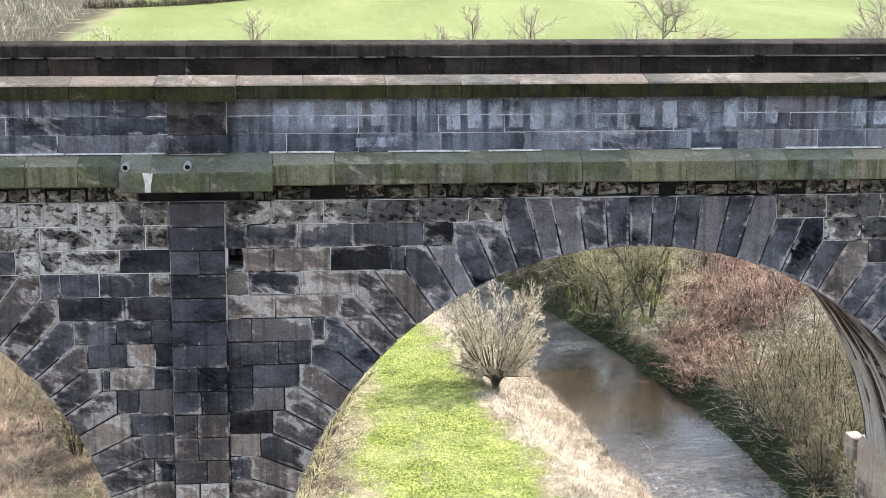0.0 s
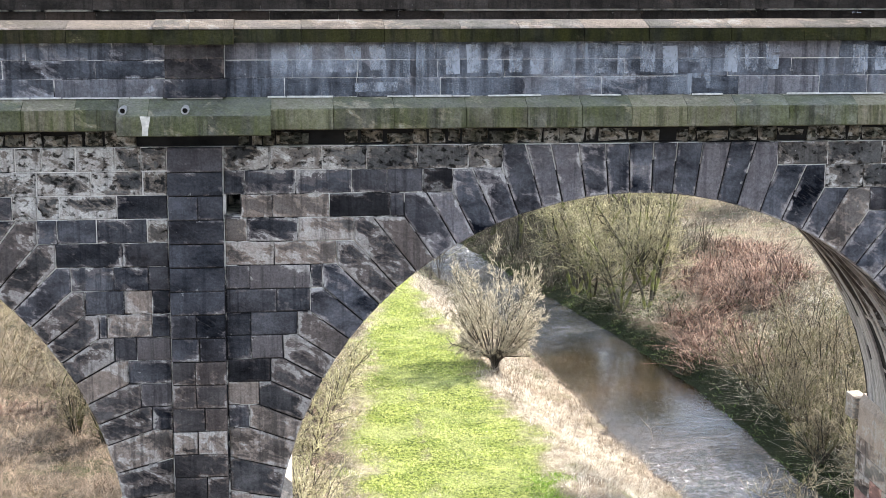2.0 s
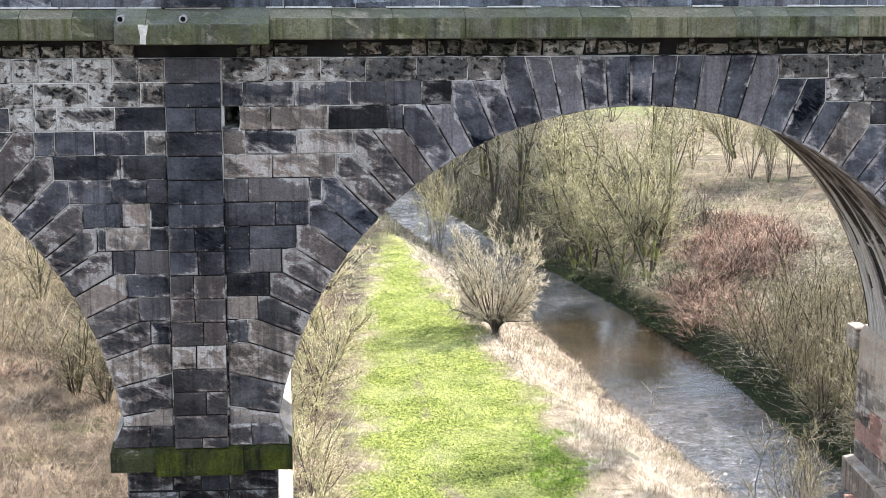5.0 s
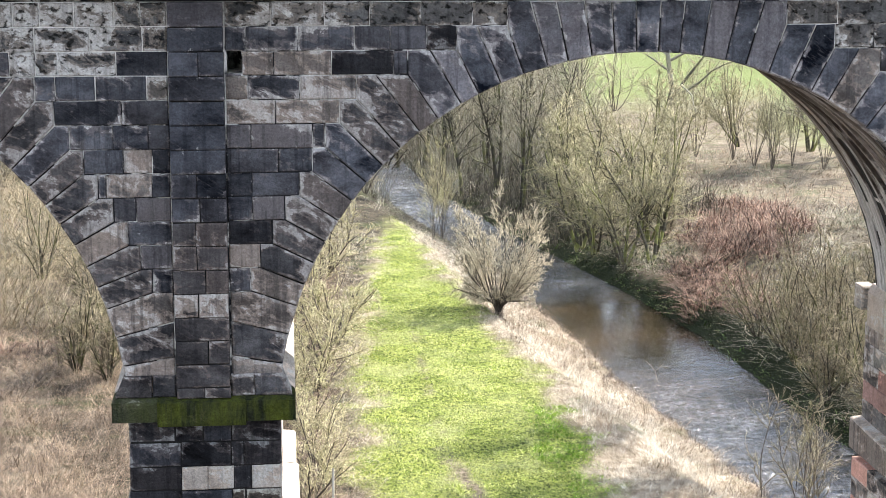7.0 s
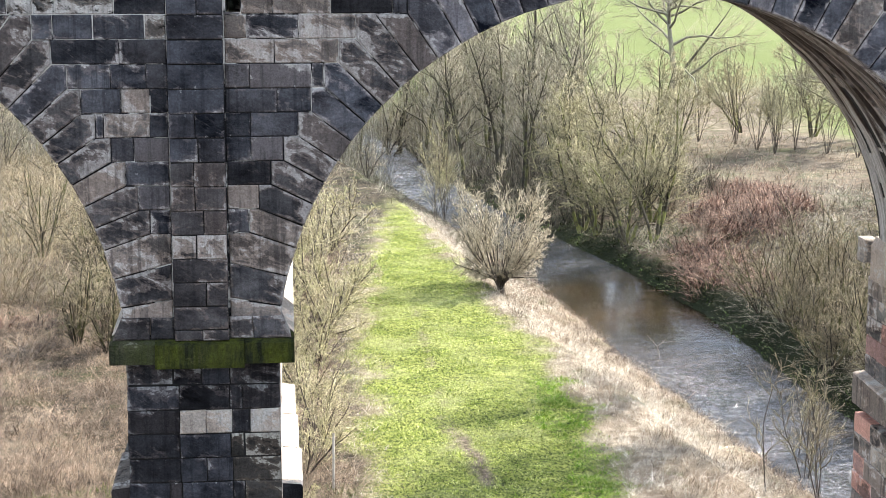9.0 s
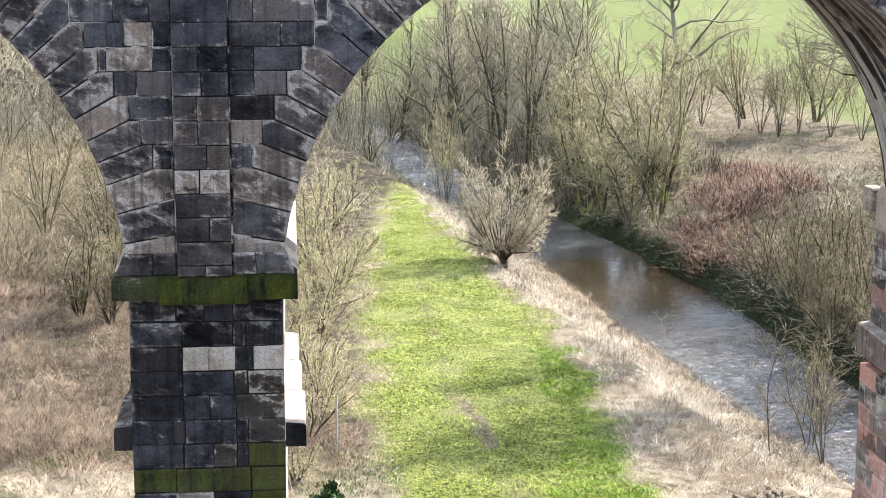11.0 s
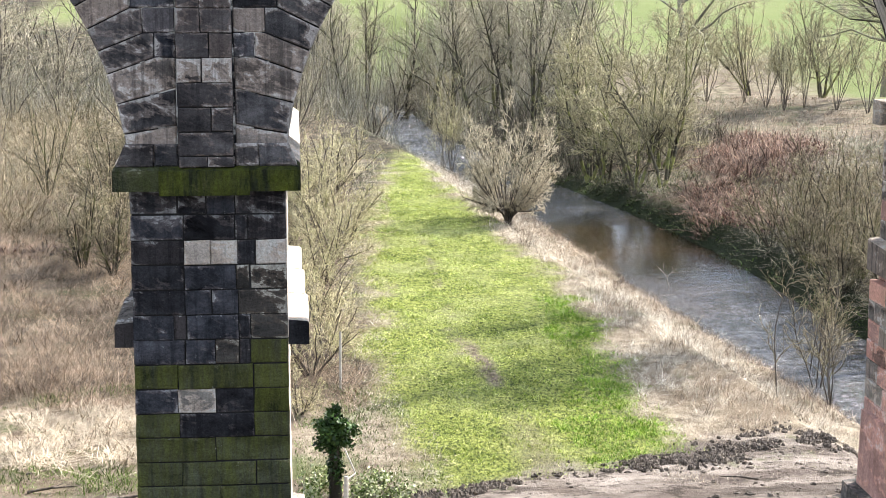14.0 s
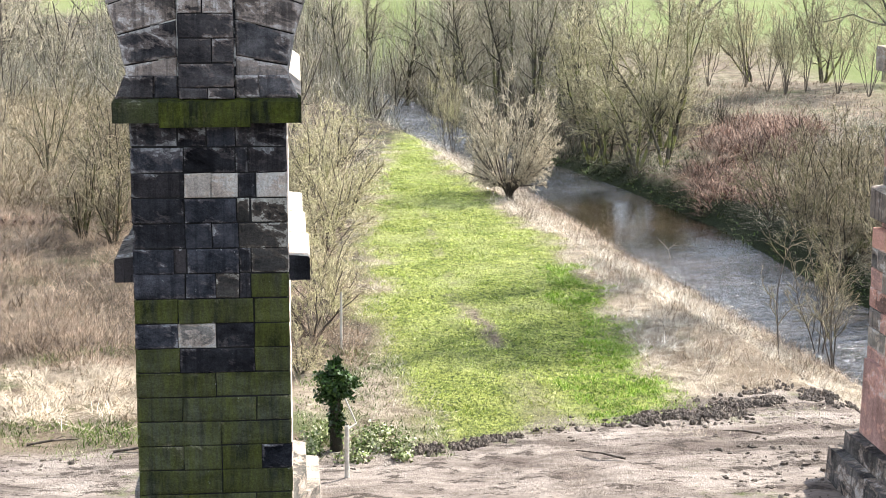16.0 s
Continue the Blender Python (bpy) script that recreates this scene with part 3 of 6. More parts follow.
            # tops get the paler material: sunlit white on the right, greyer on the left
            for q in (3, 4):
                ob.data.polygons[q].material_index = 1
    # plinth flares and footing steps
    for sign in (-1, 1):
        for out, ztop, ya in ((0.34, 2.5, 3.2), (0.62, 0.85, 3.5), (0.90, 0.5, 3.8)) if k == 2 else ((0.30, 0.85, 3.2), (0.58, 0.45, 3.5)):
            xa = px + sign * (HALF - 0.05)
            bend = 1.2
            if k == 2:
                ya, bend, ztop = -0.25 - out * 0.3, 0.0, {2.5: 2.46, 0.85: 0.74, 0.5: 0.30}[ztop]
            xb = px + sign * (HALF + out)
            v = [(xa, ya, -1.2), (xb + sign * 0.05, ya + bend, -1.2), (xb + sign * 0.05, BACK + out, -1.2), (xa, BACK + out, -1.2), (xa, ya, ztop), (xb - sign * 0.05, ya + bend, ztop - 0.06), (xb - sign * 0.05, BACK + out, ztop - 0.06), (xa, BACK + out, ztop)]
            f = [(0, 1, 5, 4), (1, 2, 6, 5), (2, 3, 7, 6), (4, 5, 6, 7)]
            part("plinth_step", (v, f), (tan_stone if out > 0.5 else pink_stone) if k == 2 else clean_stone, pier)

# ---- cornice, parapets ----
cornice = new("cornice")
cornice.parent = viaduct
XA, XB = -9.4, 17.0


def run(name, profile, cuts, mat, parent, jig=0.008, top=None):
    """Stones of one profile laid end to end; top: the face given the second, lighter material."""
    for x0, x1 in zip(cuts, cuts[1:]):
        d = rg.uniform(-jig, jig)
        ob = part(name, extrude_x([(y + d, z + rg.uniform(-1, 1) * jig * 0.4) for y, z in profile], x0 + 0.004, x1 - 0.004), mat, parent)
        if top is not None:
            ob.data.polygons[2 + top].material_index = 1


def cuts_between(a, b, lo, hi):
    return [p[0] for p in split(a, b, lo, hi, rg)] + [b]


CORN = [(0.3, 16.01), (0.3, 16.55), (-0.08, 16.53), (-0.505, 16.372), (-0.52, 16.355), (-0.52, 16.03), (-0.49, 16.01)]
BREAK = [(0.3, 15.94), (0.3, 16.565), (-0.10, 16.54), (-0.755, 16.285), (-0.77, 16.265), (-0.77, 15.96), (-0.74, 15.94)]
for px in PIERS:
    a, b = px - 1.25, px + 1.32
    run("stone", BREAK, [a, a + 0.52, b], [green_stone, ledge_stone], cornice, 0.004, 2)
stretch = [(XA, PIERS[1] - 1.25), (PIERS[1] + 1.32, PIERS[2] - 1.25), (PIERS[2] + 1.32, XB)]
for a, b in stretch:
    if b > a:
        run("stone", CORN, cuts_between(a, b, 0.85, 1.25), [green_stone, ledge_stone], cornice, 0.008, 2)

parapet = new("parapet")
parapet.parent = viaduct
part("core", box(XA, XB, -0.085, 0.30, 16.4, 17.55), mortar, parapet)
PR = [16.53, 16.86, 17.17, 17.48]
blocks = [PIERS[1] - 0.46, PIERS[1] + 0.54]
for z0, z1 in zip(PR, PR[1:]):
    for a, b in ((XA, blocks[0]), (blocks[1], XB)):
        for x0, x1 in split(a, b, 0.8, 1.6, rg):
            stone("stone", rect(x0, x1, z0, z1), ((0, -0.10, 0), (1, 0, 0), (0, 0, 1)), panel_stone, parapet, proud=rg.uniform(-0.004, 0.004), gap=0.004, chamfer=0.008, rng=rg)
for xm, half in ((PIERS[1] + 0.04, 0.50),):
    part("core", box(xm - half + 0.03, xm + half - 0.03, -0.16, 0.1, 16.4, 17.5), mortar, parapet)
    for z0, z1, wide in ((16.54, 16.86, 0.03), (16.86, 17.2, 0.0), (17.2, 17.48, 0.0)):
        stone("stone", rect(xm - half - wide, xm + half + wide, z0, z1), ((0, -0.22 - wide, 0), (1, 0, 0), (0, 0, 1)), pilaster_stone if wide else brown_stone, parapet, gap=0.003, chamfer=0.01, depth=0.3, rng=rg)

coping = new("coping")
coping.parent = viaduct
LIP = [(0.25, 17.475), (0.25, 17.70), (-0.30, 17.70), (-0.30, 17.475)]
CAP = [(0.36, 17.704), (0.36, 17.815), (0.30, 17.835), (-0.27, 17.735), (-0.31, 17.704)]
for a, b in ((XA, PIERS[1] - 0.63), (PIERS[1] + 0.715, XB)):
    cc = cuts_between(a, b, 1.0, 1.5)
    run("lip", LIP, cc, lip_stone, coping, 0.004)
    run("cap", CAP, cc, coping_stone, coping, 0.006)
a, b = PIERS[1] - 0.63, PIERS[1] + 0.715
run("lip", [(y - 0.26 if y < 0 else y, z - 0.015 if z < 17.5 else z) for y, z in LIP], [a, b], lip_stone, coping, 0)
run("cap", [(y - 0.27 if y < 0 else y, z + 0.012) for y, z in CAP], [a, a + 0.6, b], coping_stone, coping, 0)

# the other parapet, seen over the near one
far = new("parapet")
far.parent = viaduct
part("core", box(XA, XB, 5.70, 6.1, 16.3, 17.9), mortar, far)
for z0, z1 in ((16.5, 16.95), (16.95, 17.38), (17.38, 17.80)):
    for x0, x1 in split(XA, XB, 0.9, 1.7, rg):
        stone("stone", rect(x0, x1, z0, z1), ((0, 5.62, 0), (1, 0, 0), (0, 0, 1)), inner_stone, far, proud=rg.uniform(-0.004, 0.004), gap=0.004, chamfer=0.008, rng=rg)
stone("stone", rect(-0.98, -0.05, 17.0, 17.80), ((0, 5.56, 0), (1, 0, 0), (0, 0, 1)), inner_stone, far, depth=0.1, rng=rg)
FARCAP = [(6.25, 17.84), (6.25, 18.05), (6.15, 18.14), (5.50, 18.09), (5.46, 18.06), (5.46, 17.84)]
run("cap", FARCAP, cuts_between(XA, XB, 1.3, 1.9), inner_stone, far, 0.006)
part("trackbed", box(XA, XB, 0.3, 5.7, 16.2, 16.45), ballast, viaduct)


def set_cores(root):
    """Let each masonry part be its own rubble core, with its dressed stones as pieces."""
    for e in [o for o in root.children if o.type == "EMPTY"]:
        cores = [o for o in e.children if o.name.split(".")[0] in ("core", "arch_backing")]
        verts, faces, mats, slots = [], [], [], []
        for o in cores:
            k = len(verts)
            verts += [tuple(v.co) for v in o.data.vertices]
            faces += [tuple(i + k for i in p.vertices) for p in o.data.polygons]
            if o.data.materials[0] not in mats:
                mats.append(o.data.materials[0])
            slots += [mats.index(o.data.materials[0])] * len(o.data.polygons)
        name = e.name.split(".")[0]
        if not cores:
            z = {"cornice": 16.25, "coping": 17.6, "impost": 8.6}[name]
            xs = [v.co.x for o in e.children for v in o.data.vertices]
            verts, faces = box(min(xs) + 0.3, max(xs) - 0.3, 0.05, 0.22, z - 0.1, z + 0.08)
            mats = [mortar]
        ob = part(name, (verts, faces), mats, root)
        if slots:
            ob.data.polygons.foreach_set("material_index", slots)
        for o in list(e.children):
            if o not in cores:
                o.parent = ob
        for o in cores:
            bpy.data.objects.remove(o)
        bpy.data.objects.remove(e)
        ob.name = name
    return root

# ---- ground ----
def river_mid(y):
    """x of the river's middle at y."""
    ys = (-200, -40, 0, 12, 22, 34, 40, 47, 58, 67, 78, 90, 100, 118, 140, 180, 400)
    xs = (40, 25.2, 21.8, 20.5, 19.4, 18.1, 17.7, 17.25, 16.1, 14.9, 13.0, 11.1, 9.7, 8.6, 2, -15, -60)
    return np.interp(y, ys, xs)


def river_half(y):
    return np.interp(y, (-40, 20, 34, 40, 47, 58, 67, 80, 118), (2.8, 2.4, 2.65, 2.95, 3.05, 2.75, 2.2, 1.75, 1.4))


WATER = -1.3


def ripple(x, y, s, k=0.0):
    return np.sin(x * s * 1.3 + 1.7 * np.sin(y * s * 0.7 + k)) * np.sin(y * s * 1.1 + 1.3 * np.sin(x * s * 0.9 + 2 * k))


def patchy(x, y, size, seed=0):
    """Smooth random patches between 0 and 1, about size metres across."""
    g = np.random.default_rng(900 + seed).uniform(0, 1, (64, 64))
    out, amp, total = 0.0, 1.0, 0.0
    for octave in range(3):
        u, v = x / size * 2 ** octave + 17.3 * octave, y / size * 2 ** octave + 5.1 * octave
        i, j = np.floor(u).astype(int), np.floor(v).astype(int)
        a, b = u - i, v - j
        a, b = a * a * (3 - 2 * a), b * b * (3 - 2 * b)
        q = (g[i % 64, j % 64] * (1 - a) + g[(i + 1) % 64, j % 64] * a) * (1 - b) + (g[i % 64, (j + 1) % 64] * (1 - a) + g[(i + 1) % 64, (j + 1) % 64] * a) * b
        out, total, amp = out + amp * q, total + amp, amp * 0.55
    return np.clip((out / total - 0.5) * 1.7 + 0.5, 0, 1)


def smooth(a, b, v):
    t = np.clip((v - a) / (b - a), 0, 1)
    return t * t * (3 - 2 * t)


def ground_z(x, y):
    x, y = np.asarray(x, float), np.asarray(y, float)
    z = np.interp(y, (-40, 8, 20, 45, 70, 90, 110, 125, 150, 200, 300, 420, 900, 2500), (-0.6, -0.45, 0.0, 0.65, 0.7, 0.6, 0.8, 2.4, 4.4, 6.6, 10.2, 16, 22, 20))
    d = x - river_mid(y)
    w = river_half(y)
    right = np.interp((d - w) / np.interp(y, (60, 78), (1, 4)), (0, 1.0, 3, 9, 20, 60), (0, 0.9, 1.4, 2.7, 3.6, 4.0)) + WATER
    z = np.where(d > w, np.where(y < 160, right * (1 - smooth(80, 100, y)) + np.minimum(z, WATER + 0.3 * (d - w)) * smooth(80, 100, y) + np.interp(y, (0, 60, 90, 110), (0, 0.3, 1.2, 0)) * np.clip((d - w) / 8, 0, 1), z), z)
    left = np.interp(-d - w, (0, 1.0, 2.0, 3.6, 5.0, 6.0), (0, 0.15, 0.40, 1.5, 2.2, 9))
    z = np.where((d < -w) & (y < 160), np.minimum(z, WATER + left), z)
    z = np.where((np.abs(d) <= w) & (y < 160), WATER - 0.7 * (1 - (d / w) ** 2), z)
    z = z + 0.05 * ripple(x, y, 0.9) + 0.03 * ripple(x, y, 2.3, 1) + np.where((y < 9.5) & (y > -30), 0.025 * ripple(x, y, 3.1, 2) + 0.03 * ripple(0.35 * x, y, 6.0, 3), 0)
    far = np.clip((y - 60) / 200, 0, 1)
    return z + far * 1.2 * ripple(x, y, 0.02, 3)


def grass_edges(y):
    lo = np.interp(y, (8, 12, 17, 29, 41, 60, 75), (4.2, 4.0, 3.5, 3.3, 3.7, 5.6, 8.0))
    hi = np.interp(y, (8, 11, 12, 16, 20, 28, 40, 62, 75), (5.0, 10.1, 10.8, 10.9, 11.1, 11.1, 9.6, 8.3, 8.0))
    return lo, hi


def zones(x, y):
    """Weights of turf, mud, far field and dark bank at a place."""
    n = 0.5 * ripple(x, y, 0.8, 4) + 0.35 * ripple(x, y, 2.1, 5)
    lo, hi = grass_edges(y)
    edge = 9.7 + 0.36 * (x - 4) + 0.25 * n
    p = patchy(x, y, 1.4, 31) - 0.5
    turf = smooth(-0.8, 1.1, x - lo + 0.5 * n + 1.6 * p) * smooth(-0.7, 0.9, hi - x + 0.5 * n + 1.6 * p) * smooth(-0.25, 0.25, y - edge) * smooth(-3, 3, 72 - y)
    rut = np.exp(-((x - 6.65 - 0.10 * (21 - y) - 0.15 * n) / 0.2) ** 2) * smooth(18.2, 19.5, y) * smooth(-1.5, 1.0, 24.0 - y)
    rut = rut * smooth(0.25, 0.6, patchy(x, y, 0.5, 5) + 0.25)
    rut = np.maximum(rut, 0.4 * smooth(0.4, 0.7, patchy(x, y, 0.8, 6)) * np.exp(-((x - 5.9 - 0.02 * (y - 20)) / 0.16) ** 2) * smooth(20, 24, y) * smooth(0, 6, 46 - y))
    rut = np.maximum(rut, 0.35 * np.exp(-((x - 7.2 + 0.03 * (y - 10)) / 0.5) ** 2) * smooth(-2, 3, 16 - y))
    turf = turf * (1 - 0.85 * rut)
    mud = smooth(-0.6, 0.6, np.where(x < 3.5, 10.0, edge + 0.6) - y + 0.5 * n) * smooth(-2, 1, river_mid(y) - river_half(y) - 1.0 - x)
    d = x - river_mid(y)
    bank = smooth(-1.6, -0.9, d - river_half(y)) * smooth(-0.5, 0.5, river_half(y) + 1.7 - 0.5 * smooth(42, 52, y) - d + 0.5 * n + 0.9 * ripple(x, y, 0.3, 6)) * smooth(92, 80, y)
    field = np.maximum(smooth(0, 14, y - 118 - 0.25 * np.abs(x - 30) + 3 * n), smooth(30, 36, x - 0.1 * y + 2 * n) * smooth(75, 85, y)) * smooth(-30, -25, x + 2 * n) * np.maximum(smooth(2, 12, x), smooth(150, 170, y))
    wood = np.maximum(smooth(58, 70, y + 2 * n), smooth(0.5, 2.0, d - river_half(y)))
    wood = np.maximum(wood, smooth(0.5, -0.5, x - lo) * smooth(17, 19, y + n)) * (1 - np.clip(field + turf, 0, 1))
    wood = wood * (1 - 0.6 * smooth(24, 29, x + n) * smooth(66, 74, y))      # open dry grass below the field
    return turf, mud, field, bank, wood, rut


def axis(*spans):
    out = []
    for a, b, s in spans:
        out += list(np.arange(a, b, s))
    return np.array(out + [spans[-1][1]])


gx = axis((-2200, -200, 250), (-200, -40, 10), (-40, -12, 1.4), (-12, 34, 0.28), (34, 60, 1.3), (60, 220, 10), (220, 2400, 240))
gy = axis((-1500, -60, 180), (-60, -2, 5), (-2, 4, 0.5), (4, 60, 0.3), (60, 130, 1.0), (130, 330, 5), (330, 3000, 150))
GX, GY = np.meshgrid(gx, gy)
GZ = ground_z(GX, GY)
verts = np.stack([GX.ravel(), GY.ravel(), GZ.ravel()], 1)
nx, ny = len(gx), len(gy)
ii = (np.arange(ny - 1)[:, None] * nx + np.arange(nx - 1)[None, :]).ravel()
quads = np.stack([ii, ii + 1, ii + nx + 1, ii + nx], 1)


def fast_mesh(name, verts, faces):
    """A mesh from arrays: faces of one size."""
    me = bpy.data.meshes.new(name)
    k = faces.shape[1]
    me.vertices.add(len(verts))
    me.vertices.foreach_set("co", np.ascontiguousarray(verts, np.float32).ravel())
    me.loops.add(faces.size)
    me.loops.foreach_set("vertex_index", np.ascontiguousarray(faces, np.int32).ravel())
    me.polygons.add(len(faces))
    me.polygons.foreach_set("loop_start", np.arange(len(faces), dtype=np.int32) * k)
    me.update(calc_edges=True)
    return me


gm = fast_mesh("ground", verts, quads)
for key, val in zip(("turf", "mud", "field", "bank", "wood", "rut"), zones(verts[:, 0], verts[:, 1])):
    at = gm.attributes.new(key, "FLOAT", "POINT")
    at.data.foreach_set("value", np.ascontiguousarray(val, np.float32))


def ground_mat():
    m = Mat("meadow_ground", 0.95, 0.1)
    litter = m.mix(m.ramp(m.noise(1.6, 6, 0.7), (0.35, 0.0), (0.65, 1.0)), (0.10, 0.075, 0.052), (0.38, 0.32, 0.24))
    litter = m.mix(m.ramp(m.noise(0.25, 4, 0.6), (0.45, 0.0), (0.62, 0.8)), litter, (0.16, 0.12, 0.085))
    litter = m.mix(m.ramp(m.noise(0.5, 5, 0.65, w=3.0), (0.54, 0.0), (0.66, 0.7)), litter, (0.10, 0.125, 0.045))
    turf = m.mix(m.ramp(m.noise(0.9, 6, 0.7), (0.35, 0.0), (0.7, 1.0)), (0.14, 0.175, 0.030), (0.33, 0.35, 0.10))
    # dark specks paint the small shadows between grass tufts
    turf = m.mix(m.ramp(m.noise(9.0, 5, 0.8, (1.2, 0.7, 1)), (0.47, 0.0), (0.56, 0.95)), turf, (0.025, 0.04, 0.007))
    turf = m.mix(m.ramp(m.noise(2.2, 5, 0.75, w=15.0), (0.58, 0.0), (0.66, 0.4)), turf, (0.13, 0.115, 0.05))
    turf = m.mix(m.ramp(m.noise(0.35, 4, 0.6, w=9.0), (0.5, 0.0), (0.66, 0.5)), turf, (0.27, 0.28, 0.12))
    mud = m.mix(m.ramp(m.noise(0.9, 6, 0.7, (0.4, 1.2, 1)), (0.38, 0.0), (0.62, 1.0)), (0.135, 0.108, 0.092), (0.36, 0.31, 0.27))
    mud = m.mix(m.ramp(m.noise(1.9, 9, 0.8, (0.6, 1.3, 1)), (0.53, 0.0), (0.57, 0.9)), mud, (0.06, 0.048, 0.04))
    mud = m.mix(m.ramp(m.noise(0.55, 5, 0.7, (0.25, 1.4, 1), w=21.0), (0.52, 0.0), (0.60, 0.75)), mud, (0.075, 0.06, 0.05))
    mud = m.mix(m.ramp(m.noise(0.5, 5, 0.7, w=5.0), (0.60, 0.0), (0.68, 0.6)), mud, (0.12, 0.15, 0.05))
    field = m.mix(m.ramp(m.noise(0.06, 5, 0.6, (1, 0.3, 1)), (0.35, 0.0), (0.65, 1.0)), (0.113, 0.136, 0.047), (0.164, 0.183, 0.074))
    field = m.mix(m.ramp(m.noise(0.7, 5, 0.7, (1, 0.3, 1)), (0.4, 0.0), (0.7, 0.4)), field, (0.105, 0.14, 0.04))
    # bank is near black: shade of the overhang put into its colour
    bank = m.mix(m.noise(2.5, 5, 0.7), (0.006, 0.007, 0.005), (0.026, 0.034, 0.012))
    # floor below trees and scrub, dark because their shade is put into it
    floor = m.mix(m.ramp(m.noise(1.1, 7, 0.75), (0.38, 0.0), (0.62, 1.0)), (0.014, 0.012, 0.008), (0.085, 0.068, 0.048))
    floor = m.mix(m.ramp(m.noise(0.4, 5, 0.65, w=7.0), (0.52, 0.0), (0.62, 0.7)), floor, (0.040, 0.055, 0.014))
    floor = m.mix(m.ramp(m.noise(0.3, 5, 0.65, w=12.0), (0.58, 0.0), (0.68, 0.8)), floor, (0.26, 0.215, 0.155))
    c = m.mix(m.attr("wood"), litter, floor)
    c = m.mix(m.attr("field"), c, field)
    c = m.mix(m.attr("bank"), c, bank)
    c = m.mix(m.attr("turf"), c, turf)
    c = m.mix(m.attr("mud"), c, mud)
    c = m.mix(m.attr("rut"), c, m.mix(m.ramp(m.noise(4.0, 6, 0.75), (0.42, 0.0), (0.6, 1.0)), (0.045, 0.033, 0.025), (0.21, 0.165, 0.13)))
    return m.color(c).bump(m.noise(3.0, 8, 0.8), 1.0, 0.14).m


gm.materials.append(ground_mat())
gm.polygons.foreach_set("use_smooth", np.ones(len(gm.polygons), bool))
ground = tagged(new("ground", gm), "riverside meadow with green turf, dry grass and churned mud", "ground", kind="structure")


def water_mat():
    m = Mat("river_water", 0.1, 1.0)
    m.b.inputs["IOR"].default_value = 1.5
    c = m.mix(m.ramp(m.noise(0.10, 3, 0.6, w=4.0), (0.48, 0.0), (0.65, 1.0)), (0.012, 0.009, 0.006), (0.045, 0.029, 0.016))
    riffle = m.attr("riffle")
    # pale flecks: foam, and the silver glints of broken water painted in colour
    glint_foam = m.ramp(m.math("ADD", m.noise(2.2, 7, 0.72, (1.1, 0.7, 1), distort=1.6), m.math("MULTIPLY", m.noise(0.35, 3, 0.5, w=8.0), 0.35)), (0.56, 0.0), (0.88, 0.42))
    c = m.mix(m.math("MULTIPLY", glint_foam, riffle, True), c, (0.44, 0.45, 0.47))
    m.color(c)
    m.link(m.math("ADD", m.math("MULTIPLY", riffle, 0.10), 0.03), m.b.inputs["Roughness"])
    h = m.math("ADD", m.noise(1.7, 5, 0.62, (0.8, 1.5, 1), distort=1.4), m.math("MULTIPLY", m.noise(0.6, 3, 0.5, (1, 0.8, 1)), 0.8))
    return m.bump(m.math("MULTIPLY", h, m.math("ADD", m.math("MULTIPLY", riffle, 1.0), 0.07)), 1.0, 0.22).m


wy = np.arange(-60, 170, 0.8)
wm = river_mid(wy)
ww = river_half(wy) + 0.8
cols = np.linspace(-1, 1, 9)
WX = wm[:, None] + ww[:, None] * cols[None, :]
WY = np.repeat(wy[:, None], 9, 1)
wv = np.stack([WX.ravel(), WY.ravel(), np.full(WX.size, WATER)], 1)
ii = (np.arange(len(wy) - 1)[:, None] * 9 + np.arange(8)[None, :]).ravel()
me = fast_mesh("river", wv, np.stack([ii, ii + 1, ii + 10, ii + 9], 1))
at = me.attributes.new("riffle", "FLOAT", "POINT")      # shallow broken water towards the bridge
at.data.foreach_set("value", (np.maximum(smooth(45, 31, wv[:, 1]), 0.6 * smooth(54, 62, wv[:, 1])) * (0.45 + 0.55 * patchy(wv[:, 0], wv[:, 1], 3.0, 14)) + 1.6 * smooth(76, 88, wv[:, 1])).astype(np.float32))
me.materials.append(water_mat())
tagged(new("river", me), "shallow brown river with a rippled silvery surface", "river", kind="structure")

# ---- plants ----
def bark_mat(name, a, b, lichen=0.0, lichen_col=(0.20, 0.22, 0.06)):
    m = Mat(name, 0.9, 0.15)
    c = m.mix(m.ramp(m.noise(5.0, 4, 0.7), (0.3, 0.0), (0.7, 1.0)), a, b)
    c = m.mix(m.math("MULTIPLY", m.attr("wood"), 0.9), c, (0.042, 0.038, 0.027))
    c = m.mix(0.6, c, m.ramp(m.rand(), (0.0, 0.7), (1.0, 1.35)), "MULTIPLY")
    c = m.mix(0.9, c, m.ramp(m.island(), (0.0, 0.25), (0.45, 0.8), (1.0, 1.5)), "MULTIPLY")
    if lichen:
        c = m.mix(m.math("MULTIPLY", m.ramp(m.noise(1.4, 4, 0.6), (0.48, 0.0), (0.62, 1.0)), lichen), c, lichen_col)
    return m.color(c).bump(m.noise(25, 4), 0.6, 0.03).m


def blade_mat(name, *cols, rough=0.8, vary=0.85):
    m = Mat(name, rough, 0.15)
    k = len(cols)
    c = m.ramp(m.island(), *[(i / max(k - 1, 1), c) for i, c in enumerate(cols)])
    c = m.mix(vary, c, m.ramp(m.noise(0.5, 4, 0.6), (0.32, 0.45), (0.68, 1.4)), "MULTIPLY")
    c = m.mix(vary, c, m.ramp(m.noise(2.6, 4, 0.65), (0.32, 0.4), (0.68, 1.5)), "MULTIPLY")
    return m.color(c).m


